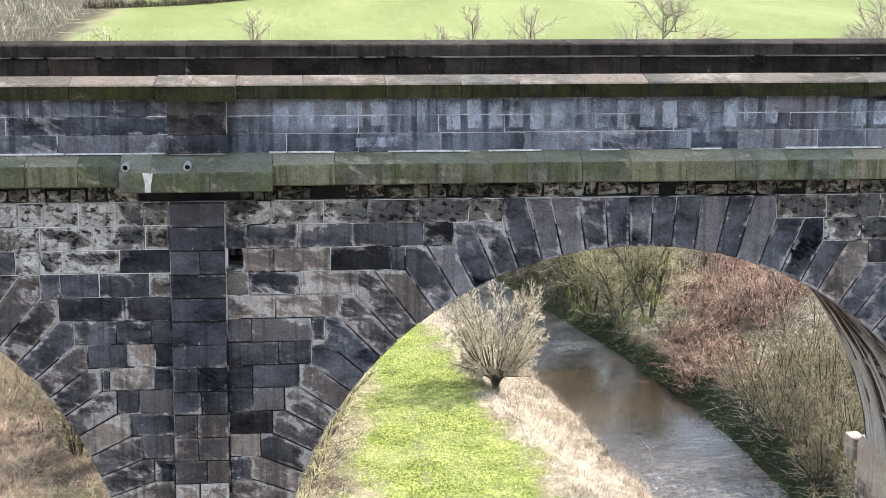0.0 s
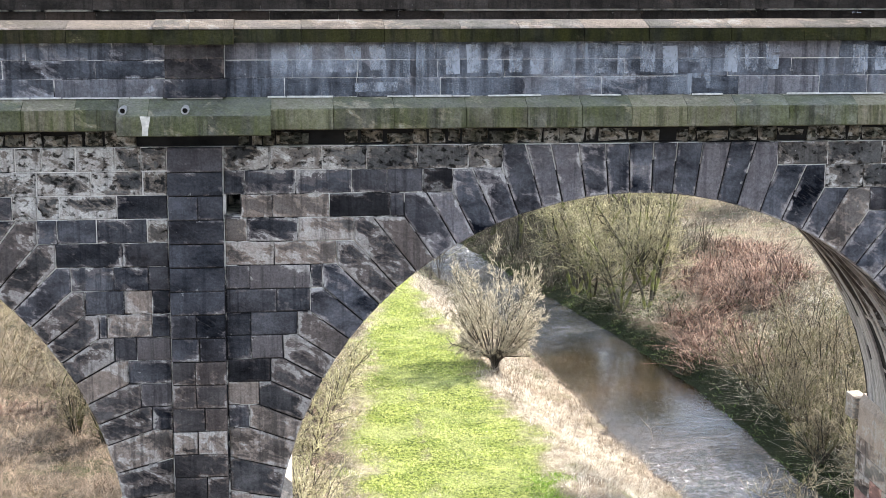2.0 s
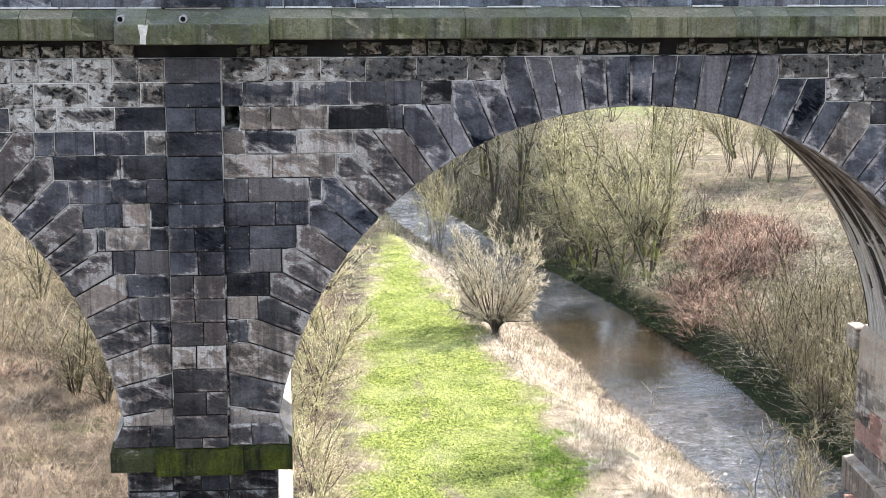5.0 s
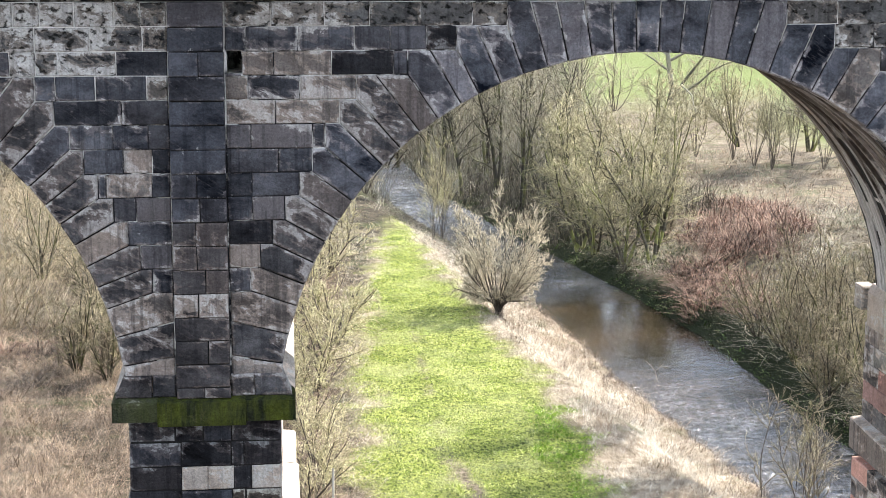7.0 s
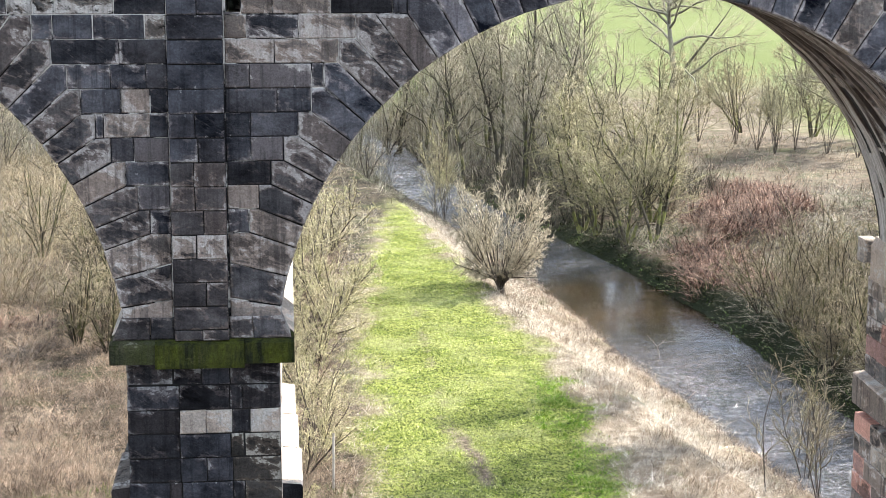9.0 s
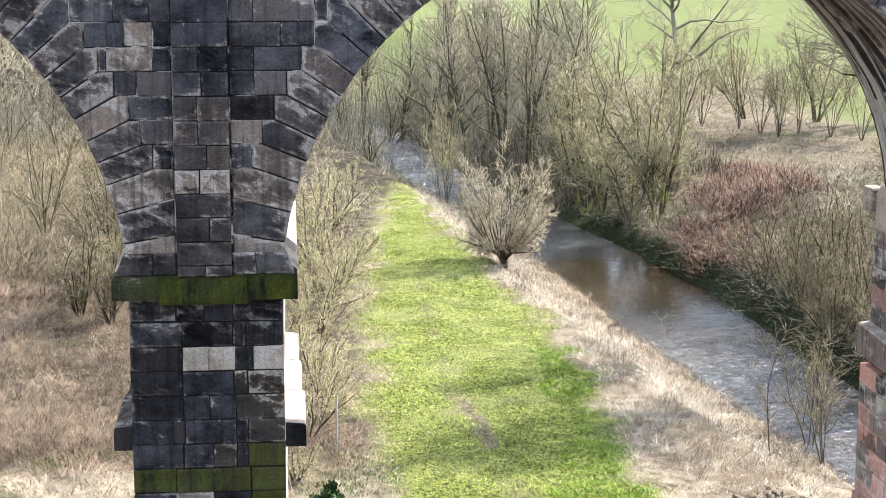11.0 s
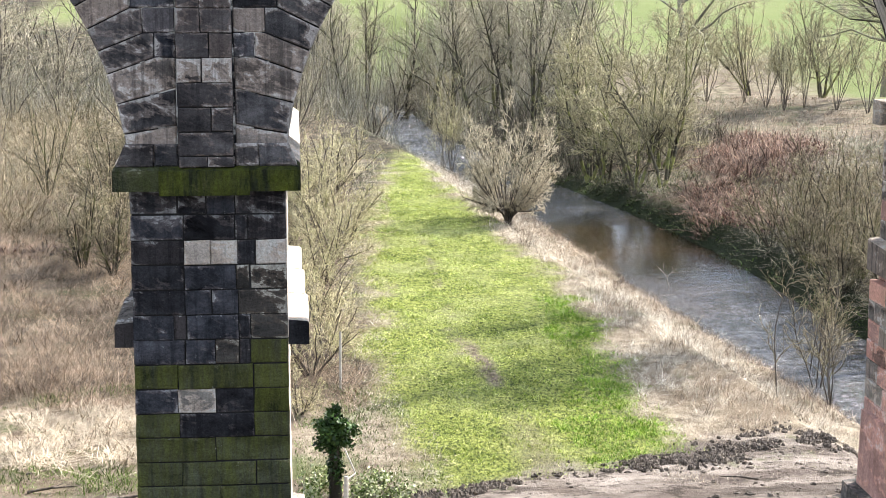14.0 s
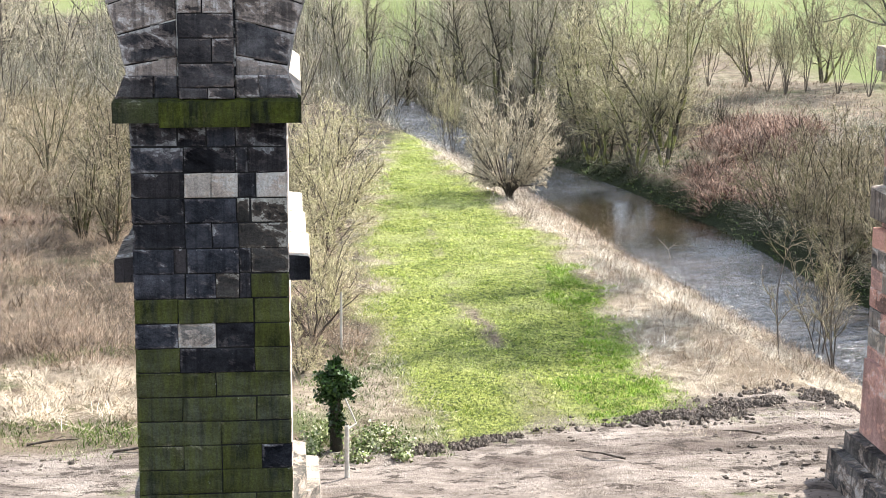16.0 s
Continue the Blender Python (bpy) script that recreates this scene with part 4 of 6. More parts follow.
alder_bark = bark_mat("dark_alder_bark", (0.030, 0.026, 0.021), (0.095, 0.085, 0.064), 0.5, (0.17, 0.18, 0.055))
# light grey bark, with the haze of distance paled into it
oak_bark = bark_mat("pale_oak_bark", (0.15, 0.14, 0.11), (0.30, 0.28, 0.22), 0.3, (0.26, 0.27, 0.12))
mossy_bark = bark_mat("lichened_alder_bark", (0.035, 0.031, 0.024), (0.12, 0.108, 0.075), 0.7, (0.27, 0.285, 0.085))
alder_twig = bark_mat("alder_twigs", (0.16, 0.138, 0.100), (0.44, 0.395, 0.30), 0.35, (0.36, 0.36, 0.19))
olive_twig = bark_mat("olive_twigs", (0.18, 0.158, 0.095), (0.46, 0.41, 0.265), 0.35, (0.46, 0.45, 0.21))
willow_bark = bark_mat("willow_bark", (0.05, 0.042, 0.035), (0.14, 0.118, 0.095))
willow_twig = bark_mat("pale_willow_twigs", (0.40, 0.34, 0.235), (0.66, 0.585, 0.44))
hedge_twig = bark_mat("straw_coloured_twigs", (0.28, 0.24, 0.145), (0.56, 0.50, 0.32), 0.5, (0.44, 0.43, 0.19))
osier_twig = bark_mat("brown_osier_twigs", (0.115, 0.092, 0.060), (0.31, 0.262, 0.18), 0.3, (0.30, 0.29, 0.13))
scrub_twig = bark_mat("grey_scrub_twigs", (0.20, 0.17, 0.125), (0.46, 0.41, 0.31), 0.3, (0.42, 0.40, 0.21))


def tubes(name, segs, sides, tips=()):
    """Tapered tubes from rows of (start, end, start radius, end radius), and pointed tips."""
    vs, fs, count = [], [], 0
    for rows, pointed in ((segs, False), (tips, True)):
        if not len(rows):
            continue
        s = np.array(rows, float)
        a, b, r0, r1 = s[:, 0:3], s[:, 3:6], s[:, 6], s[:, 7]
        d = b - a
        d /= np.linalg.norm(d, axis=1, keepdims=True) + 1e-9
        h = np.where(np.abs(d[:, 2:3]) > 0.9, np.array([[1.0, 0, 0]]), np.array([[0, 0, 1.0]]))
        u = np.cross(d, h)
        u /= np.linalg.norm(u, axis=1, keepdims=True) + 1e-9
        v = np.cross(d, u)
        ang = np.arange(sides) * 2 * math.pi / sides
        ring = u[:, None, :] * np.cos(ang)[None, :, None] + v[:, None, :] * np.sin(ang)[None, :, None]
        low = a[:, None, :] + ring * r0[:, None, None]
        i = np.arange(sides)[None, :]
        j = (i + 1) % sides
        if pointed:
            base = count + np.arange(len(s))[:, None] * (sides + 1)
            vs.append(np.concatenate([low, b[:, None, :]], 1).reshape(-1, 3))
            fs.append(np.stack([base + i, base + sides + 0 * i, base + j], 2).reshape(-1, 3))
        else:
            base = count + np.arange(len(s))[:, None] * 2 * sides
            vs.append(np.concatenate([low, b[:, None, :] + ring * r1[:, None, None]], 1).reshape(-1, 3))
            fs.append(np.stack([base + i, base + i + sides, base + j + sides], 2).reshape(-1, 3))
            fs.append(np.stack([base + i, base + j + sides, base + j], 2).reshape(-1, 3))
        count += len(vs[-1])
    me = fast_mesh(name, np.concatenate(vs), np.concatenate(fs))
    wood = me.attributes.new("wood", "FLOAT", "POINT")
    thickness = np.concatenate([np.repeat(np.array(segs, float)[:, 6], 2 * sides), np.zeros(len(me.vertices) - len(segs) * 2 * sides)])
    wood.data.foreach_set("value", np.clip((thickness - 0.016) / 0.02, 0, 1).astype(np.float32))
    return me


def chains(name, lines, sides=6):
    """Joined tapered tubes, one along each line of (point, radius)."""
    vs, fs = [], []
    for line in lines:
        k0 = len(vs)
        for i, (p, r) in enumerate(line):
            d = (line[min(i + 1, len(line) - 1)][0] - line[max(i - 1, 0)][0]).normalized()
            u = d.cross(Vector((0.13, 1.0, 0.07))).normalized()
            w = d.cross(u)
            vs += [tuple(p + (u * math.cos(2 * math.pi * j / sides) + w * math.sin(2 * math.pi * j / sides)) * r) for j in range(sides)]
        for i in range(len(line) - 1):
            for j in range(sides):
                a, b = k0 + i * sides + j, k0 + i * sides + (j + 1) % sides
                fs.append((a, b, b + sides, a + sides))
    return fast_mesh(name, np.array(vs), np.array(fs))


def grow(seed, height, stems=1, lean=0.1, radius=0.16, first=0.25, limbs=12, limb_len=0.38, limb_angle=50, subs=7, twigs=7, curl=0.22, up=0.12, thin=0.011, sub_len=0.42, twig_len=0.5, ball=None):
    """Thick and thin pieces of a bare tree that stands at the origin."""
    rng = random.Random(seed)
    thick, fine, tips = [], [], []

    def shoot(p, d, length, r0, r1, n, out, wob, lift):
        pts = [p]
        for i in range(n):
            d = (d + Vector((rng.gauss(0, wob), rng.gauss(0, wob), rng.gauss(0, wob) + lift))).normalized()
            q = p + d * (length / n)
            ra, rb = r0 + (r1 - r0) * i / n, r0 + (r1 - r0) * (i + 1) / n
            out.append((*p, *q, ra, rb))
            p = q
            pts.append(p)
        return pts, d

    def side(d, angle):
        h = Vector((rng.gauss(0, 1), rng.gauss(0, 1), rng.gauss(0, 1)))
        w = (h - d * h.dot(d)).normalized()
        return (d * math.cos(angle) + w * math.sin(angle)).normalized()

    def along(pts, f):
        x = f * (len(pts) - 1)
        i = min(int(x), len(pts) - 2)
        return pts[i].lerp(pts[i + 1], x - i), (pts[i + 1] - pts[i]).normalized()

    for s in range(stems):
        a = rng.uniform(0, 2 * math.pi)
        tilt = abs(rng.gauss(0, 1)) * lean + (lean * 0.6 if stems > 1 else 0)
        d = Vector((math.cos(a) * tilt, math.sin(a) * tilt, 1)).normalized()
        p = Vector((math.cos(a), math.sin(a), 0)) * (radius * 1.1 * (stems > 1) * rng.uniform(0.3, 1.2)) - Vector((0, 0, 0.15))
        hgt = height * rng.uniform(0.78, 1.0) / (1 + 0.55 * tilt * tilt) if stems > 1 else height
        if ball:
            z0, zc, br = ball
            cs = -0.12 + 1.12 * (s + 0.5) / stems
            sn = math.sqrt(1 - cs * cs)
            a = s * 2.4
            d = Vector((math.cos(a) * sn, math.sin(a) * sn, cs))
            p = Vector((math.cos(a) * 0.1, math.sin(a) * 0.1, z0 - 0.5 * cs))
            hgt = ((zc - z0) * cs + math.sqrt(br * br - ((zc - z0) * sn) ** 2)) * rng.uniform(0.86, 1.0)
        rr = radius * rng.uniform(0.75, 1.0)
        trunk, _ = shoot(p, d, hgt, rr, thin * 1.6, 9, [], 0.05 + curl * 0.18, up * 0.4)
        thick.append([(q, rr + (thin * 1.6 - rr) * i / 9) for i, q in enumerate(trunk)])
        for _ in range(limbs):
            f = first + (1 - first) * rng.random() ** 0.85
            p, d = along(trunk, min(f, 0.97))
            ln = hgt * limb_len * (1.15 - 0.75 * (f - first) / (1 - first)) * rng.uniform(0.7, 1.2)
            ld = side(d, radians(limb_angle * rng.uniform(0.7, 1.2)))
            r = max(radius * 0.38 * (1.1 - f) + 0.012, thin * 1.7)
            limb, _ = shoot(p, ld, ln, r, thin, 5, fine if radius < 0.3 else [], curl, up)
            if radius >= 0.3:
                thick.append([(q, r + (thin - r) * i / 5) for i, q in enumerate(limb)])
            for _ in range(subs):
                g = rng.uniform(0.18, 1.0)
                p2, d2 = along(limb, g)
                l2 = ln * sub_len * (1.1 - 0.5 * g) * rng.uniform(0.7, 1.3)
                sub, _ = shoot(p2, side(d2, radians(rng.uniform(20, 50))), l2, thin * 1.15, thin * 0.7, 2, fine, curl * 0.8, up)
                for _ in range(twigs):
                    p3, d3 = along(sub, rng.uniform(0.1, 1.0))
                    shoot(p3, side(d3, radians(rng.uniform(15, 45))), l2 * twig_len * rng.uniform(0.6, 1.3), thin * 0.8, 0.0, 1, tips, curl, up)
    return thick, fine, tips


def tree_kind(name, label, category, group, bark, twig, **how):
    """One tree or bush with its trunk and crown, as a pattern to copy; the pattern itself is the first one planted."""
    thick, fine, tips = grow(**how)
    root = thing(name, label, category, group)
    t = new("trunk", chains("trunk", thick))
    t.data.materials.append(bark)
    t.data.polygons.foreach_set("use_smooth", np.ones(len(t.data.polygons), bool))
    c = new("crown", tubes("crown", fine, 3, tips))
    c.data.materials.append(twig)
    t.parent = c.parent = root
    return root


used = set()


def plant(kind, x, y, turn=0.0, size=1.0, sink=0.05):
    m = pose(x, y, float(ground_z(x, y)) - sink, 0, 0, turn)
    if kind.name not in used:
        used.add(kind.name)
        kind.matrix_basis = m @ Matrix.Scale(size, 4)
        return kind
    ob = copy_thing(kind, m)
    ob.scale = (size,) * 3
    return ob


pr = random.Random(11)
TREES, SHRUBS = "bare trees along the river", "leafless bushes on the banks"
alders = [tree_kind("alder_tree", "tall bare alder with dark trunk beside the river", "tree", TREES, alder_bark, alder_twig,
                    seed=s, height=h, stems=n, lean=0.07, radius=r, first=0.15, limbs=int(l * 1.9), limb_len=0.29, limb_angle=46, subs=7, twigs=7, curl=0.22, up=0.12, thin=0.0105, twig_len=0.66)
          for s, h, n, r, l in ((1, 13.5, 1, 0.23, 22), (2, 12.5, 2, 0.18, 14), (3, 11.0, 3, 0.15, 10), (4, 14.0, 1, 0.21, 22))]
high_alder = tree_kind("alder_tree", "tall bare alder with a high dense crown beside the viaduct", "tree", TREES, alder_bark, alder_twig,
                       seed=5, height=17, stems=1, lean=0.05, radius=0.24, first=0.55, limbs=44, limb_len=0.24, limb_angle=56, subs=9, twigs=9, curl=0.24, up=0.06, thin=0.012, twig_len=0.6)
mossy = [tree_kind("alder_tree", "many-stemmed bare alder with yellow-green lichen on its stems", "tree", TREES, mossy_bark, olive_twig,
                   seed=s, height=h, stems=n, lean=0.24, radius=0.13, first=0.12, limbs=13, limb_len=0.36, limb_angle=52, subs=8, twigs=7, curl=0.30, up=0.07, thin=0.0120, twig_len=0.62)
         for s, h, n in ((6, 9.5, 5), (7, 11.0, 4), (8, 8.0, 5))]
oak = tree_kind("oak_tree", "large bare oak with a thick trunk and crooked spreading limbs", "tree", TREES, oak_bark, scrub_twig,
                seed=24, height=16, stems=1, lean=0.04, radius=0.42, first=0.28, limbs=34, limb_len=0.46, limb_angle=66, subs=12, twigs=12, curl=0.32, up=0.05, thin=0.011, twig_len=0.6)
willow = tree_kind("willow_bush", "rounded pale leafless willow bush on the river bank", "bush", "", willow_bark, willow_twig,
                   seed=31, height=4.9, stems=66, lean=0.7, radius=0.036, first=0.30, limbs=12, limb_len=0.27, limb_angle=42, subs=6, twigs=6, curl=0.2, up=0.05, ball=(0.62, 2.75, 2.42), thin=0.0060, sub_len=0.5, twig_len=0.6)
young = [tree_kind("young_tree", "clump of thin young stems at the edge of the field", "tree", TREES, willow_bark, olive_twig,
                   seed=s, height=h, stems=8, lean=0.18, radius=0.028, first=0.2, limbs=9, limb_len=0.34, limb_angle=44, subs=5, twigs=6, up=0.10, thin=0.0095)
         for s, h in ((41, 8.5), (42, 7.0))]
hedgerow = [tree_kind("hawthorn_bush", "straw-coloured leafless hawthorn bush beside the turf", "bush", SHRUBS, willow_bark, hedge_twig,
                      seed=s, height=h, stems=11, lean=0.44, radius=0.04, first=0.1, limbs=10, limb_len=0.44, limb_angle=46, subs=5, twigs=6, curl=0.28, up=0.02, thin=0.0075)
            for s, h in ((51, 3.6), (52, 4.6), (53, 2.6))]
scrub = [tree_kind("scrub_bush", "tangled grey-brown leafless scrub", "bush", SHRUBS, willow_bark, scrub_twig,
                   seed=s, height=h, stems=6, lean=0.36, radius=0.05, first=0.12, limbs=8, limb_len=0.46, limb_angle=50, subs=4, twigs=6, curl=0.26, up=0.04, thin=0.0105)
         for s, h in ((61, 4.5), (62, 6.5), (63, 3.0))]
osier = [tree_kind("river_bush", "olive-coloured leafless bush on the far bank", "bush", SHRUBS, alder_bark, osier_twig,
                   seed=s, height=h, stems=8, lean=0.36, radius=0.05, first=0.08, limbs=10, limb_len=0.44, limb_angle=46, subs=5, twigs=6, curl=0.24, up=0.04, thin=0.0085)
         for s, h in ((71, 4.6), (72, 3.6), (73, 5.6))]
sapling = [tree_kind("sapling", "thin bare sapling at the water's edge", "tree", SHRUBS, willow_bark, osier_twig,
                     seed=s, height=h, stems=n, lean=0.14, radius=0.026, first=0.25, limbs=12, limb_len=0.30, limb_angle=44, subs=5, twigs=4, up=0.10, thin=0.0055)
           for s, h, n in ((81, 4.6, 1), (82, 4.4, 4))]

boles = [[(Vector((0.1 * k, 0.06 * k * k - 0.1, -0.3)), 0.13), (Vector((0.10 * k, 0, 0.25)), 0.10), (Vector((0.20 * k, 0.02, 0.72)), 0.06)] for k in (-1, 0, 1)]
bole = new("bole", chains("bole", boles, 8))
bole.data.materials.append(willow_bark)
bole.parent = willow
plant(willow, 10.4, 45.4, 20).scale = (0.98, 0.98, 1.36)
for i, (x, y) in enumerate(((12.6, 98.5), (15.4, 88.0), (16.6, 82.5), (11.8, 106.0), (14.2, 104.0), (17.6, 79.0), (16.4, 100.0), (5.2, 104.0), (18.6, 92.0), (21.0, 86.0), (20.6, 100.0), (13.6, 92.5), (10.2, 112.0), (7.0, 116.0), (3.0, 110.0), (18.0, 108.0), (-1.5, 114.0), (15.8, 95.0), (22.5, 95.0))):
    plant(alders[i % 4], x, y, pr.uniform(0, 360), pr.uniform(0.85, 1.1))
for i, (x, y) in enumerate(((18.0, 68.4), (18.7, 69.8), (18.6, 66.4), (19.2, 61.0), (20.6, 60.4), (19.4, 73.5), (21.5, 66.0), (23.0, 74.0), (20.8, 78.0), (40.5, 97.0), (45.0, 90.0), (37.0, 104.0))):
    plant(mossy[i % 3], x, y, pr.uniform(0, 360), pr.uniform(0.8, 1.08))
plant(young[0], 10.7, 76.5, 40, 0.8)
plant(young[1], 9.9, 74.2, 160, 0.7)
plant(oak, 28.0, 90.5, 200)
plant(oak, 43.5, 92.0, 75, 0.85)
for i, (x, y) in enumerate(((32.9, 90.5), (33.6, 87.4), (34.3, 85.5), (35.2, 88.0), (36.0, 86.4), (37.5, 84.0), (31.0, 94.0), (39.0, 82.0), (27.5, 88.0), (26.0, 84.0))):
    plant(young[i % 2], x, y, pr.uniform(0, 360), pr.uniform(0.75, 1.0))
for i, (x, y, s) in enumerate(((1.4, 20.0, 0.8), (1.8, 23.5, 0.7), (1.5, 27.9, 0.9), (2.0, 33.0, 0.8), (2.4, 37.0, 1.0), (3.0, 40.5, 1.05), (1.9, 43.8, 1.0), (1.0, 48.0, 1.0), (2.6, 53.0, 0.9), (0.2, 38.0, 0.9), (0.4, 31.0, 0.8), (4.0, 60.0, 0.8), (1.0, 16.5, 0.6))):
    plant(hedgerow[(0, 1, 2, 1, 0)[i % 5]], x, y, pr.uniform(0, 360), s)
for i in range(36):      # thicket beyond the bend and on the other side of the pier
    x, y = (pr.uniform(-24, 3), pr.uniform(50, 108)) if i < 20 else (pr.uniform(-13, -3.5), pr.uniform(34, 62)) if i < 30 else (pr.uniform(-6, 34), pr.uniform(88, 128))
    if abs(x - float(river_mid(y))) > 3.0:
        plant(osier[i % 3] if 20 <= i < 30 else scrub[i % 3], x, y, pr.uniform(0, 360), pr.uniform(0.8, 1.2))
for i, (x, y) in enumerate(((22.4, 33.5), (23.4, 36.5), (22.6, 38.6), (24.2, 40.0), (23.0, 42.5), (24.6, 45.0), (26.0, 42.0), (25.4, 37.5), (30.5, 50.0), (27.6, 44.0), (22.6, 66.0), (22.4, 30.5), (24.6, 33.0), (21.9, 35.4), (22.0, 40.6), (21.8, 37.8), (21.6, 33.0), (21.7, 43.2), (22.0, 27.6))):
    plant(osier[i % 3], x, y, pr.uniform(0, 360), pr.uniform(0.75, 1.05))
plant(sapling[0], 15.6, 20.4, 10, 1.0)
plant(sapling[1], 17.2, 20.2, 130, 1.0)
plant(sapling[1], 17.5, 22.6, 250, 1.1)
plant(sapling[0], 18.0, 25.0, 80, 0.9)
for x, y, a, k in ((26.6, 28.4, 30, 1.0), (27.6, 31.0, 330, 1.05), (29.0, 33.6, 80, 1.05)):
    plant(high_alder, x, y, a, k)
for i in range(8):      # tall scrub behind the reeds
    plant(scrub[(1, 0)[i % 2]], -27 + 3.0 * i + pr.uniform(-1, 1), pr.uniform(92, 126), pr.uniform(0, 360), pr.uniform(1.6, 2.0))
for i in range(11):      # taller scrub closing the view beyond the bend
    plant(scrub[(1, 1, 0)[i % 3]], -28 + 4.6 * i + pr.uniform(-1, 1), pr.uniform(106, 124), pr.uniform(0, 360), pr.uniform(1.25, 1.6))
# trees and hedge of the far hillside
for i in range(12):
    x, y = (pr.uniform(-34, -22), pr.uniform(122, 142)) if i < 6 else (pr.uniform(-75, -34), pr.uniform(200, 290))
    plant(scrub[i % 3], x, y, pr.uniform(0, 360), pr.uniform(1.2, 2.0))


# ---- grasses ----
def clump(x, y):
    return 1.3 * patchy(x, y, 1.3, 1) - 0.15


def blades(name, xs, ys, lo, hi, width, lean, seed, material, label, category, drop=0.03, z=None, bend=0.5, strips=2):
    """Many bent blades, each two short strips."""
    g = np.random.default_rng(seed)
    n = len(xs)
    h = (lo + (hi - lo) * g.uniform(0, 1, n) ** 1.6) * (0.75 + 0.5 * clump(xs, ys))
    wet = np.abs(xs - river_mid(ys)) - river_half(ys)
    h = h * np.where(wet < 2.0, 0.6 + 0.2 * np.clip(wet, 0, 2.0), 1.0)
    a = 1.6 * ripple(xs, ys, 0.5, seed) + 1.5 * ripple(xs, ys, 3.3, seed + 1.0) + g.normal(0, 1.6, n)
    w = width * g.uniform(0.6, 1.3, n)
    base = np.stack([xs, ys, (ground_z(xs, ys) if z is None else z) - drop], 1)
    l = lean * (0.35 + 0.65 * np.abs(g.normal(0, 1.0, n)))
    dirv = np.stack([np.cos(a), np.sin(a), np.zeros(n)], 1)
    b = a + g.uniform(-0.9, 0.9, n) + np.pi / 2
    wide = np.stack([np.cos(b), np.sin(b), np.zeros(n)], 1) * w[:, None]
    mid = base + dirv * (h * l * 0.45)[:, None] + np.array([0, 0, 1.0]) * (h * 0.6 / np.sqrt(1 + l * l))[:, None]
    tip = base + dirv * (h * l)[:, None] + np.array([0, 0, 1.0]) * (h * (1.0 - bend * np.minimum(l, 1.2)) / np.sqrt(1 + 0.5 * l * l))[:, None]
    v = np.stack([base - wide, base + wide, mid - wide * 0.8, mid + wide * 0.8, tip - wide * 0.15, tip + wide * 0.15], 1).reshape(-1, 3)
    k = np.arange(n)[:, None] * 6
    f = np.concatenate([k + np.array([[0, 1, 3, 2]]), k + np.array([[2, 3, 5, 4]])], 1).reshape(-1, 4)
    if strips == 1:
        v = v.reshape(-1, 6, 3)[:, [0, 1, 4, 5]].reshape(-1, 3)
        f = np.arange(n)[:, None] * 4 + np.array([[0, 1, 3, 2]])
    me = fast_mesh(name, v, f)
    me.materials.append(material)
    return tagged(new(name, me), label, category, kind="stuff")


def scatter(n, x0, x1, y0, y1, keep, seed):
    g = np.random.default_rng(seed)
    x, y = g.uniform(x0, x1, n), g.uniform(y0, y1, n)
    k = keep(x, y, g.uniform(0, 1, n))
    return x[k], y[k]


straw = blade_mat("straw_grass", (0.38, 0.30, 0.21), (0.64, 0.55, 0.42), (0.82, 0.75, 0.63), (0.20, 0.145, 0.095), vary=0.9)
reed = blade_mat("brown_reed_grass", (0.13, 0.088, 0.060), (0.29, 0.21, 0.148), (0.50, 0.39, 0.285), (0.032, 0.023, 0.017), vary=0.9)
pale = blade_mat("bleached_grass", (0.42, 0.335, 0.235), (0.64, 0.555, 0.435), (0.28, 0.205, 0.135))
turf_blade = blade_mat("turf_grass", (0.19, 0.27, 0.030), (0.38, 0.45, 0.078), (0.68, 0.67, 0.31), (0.24, 0.33, 0.044), vary=0.6)
bracken_leaf = blade_mat("dead_bracken", (0.075, 0.036, 0.025), (0.17, 0.090, 0.062), (0.42, 0.30, 0.22), (0.008, 0.006, 0.005), (0.11, 0.054, 0.036), (0.010, 0.007, 0.006), vary=1.0)
bank_leaf = blade_mat("dark_bank_leaves", (0.018, 0.034, 0.008), (0.075, 0.118, 0.026), (0.04, 0.064, 0.014), (0.11, 0.095, 0.05), rough=0.75)


def in_bracken(x, y):
    upper = ((x - 26.6 - 0.2 * (y - 64)) / 3.2) ** 2 + ((y - 65) / 11.0) ** 2 < 1 + 0.6 * ripple(x, y, 0.5)
    lower = ((x - 22.2) / 1.9) ** 2 + ((y - 51.5) / 6.0) ** 2 < 1 + 0.5 * ripple(x, y, 0.9)
    return upper | lower


def z_turf(x, y, r):
    return zones(x, y)[0] > r * 0.9 + 0.05


xs, ys = scatter(330000, 2.5, 12, 8, 74, lambda x, y, r: z_turf(x, y, r) & (patchy(x * 0.62, y * 1.1, 0.22, 2) > 0.47) & (r < 1.15 - np.maximum(0, (y - 20) / 90)), 1)
blades("turf_grass", xs, ys, 0.06, 0.20, 0.013, 1.2, 2, turf_blade, "short bright green turf grass", "grass", strips=1)
xs, ys = scatter(110000, 6.5, 12, 10, 30, lambda x, y, r: z_turf(x, y, r) & (patchy(x * 0.62, y * 1.1, 0.22, 2) > 0.42) & (x > 8.2 + 1.8 * (patchy(x, y, 2.5, 33) - 0.5) + 0.09 * (y - 12)), 83)
blades("lush_grass", xs, ys, 0.06, 0.22, 0.013, 1.1, 84, blade_mat("lush_grass", (0.085, 0.190, 0.014), (0.175, 0.315, 0.026), (0.30, 0.42, 0.062), vary=0.45), "lush deep green grass at the meadow's edge", "grass", strips=1)
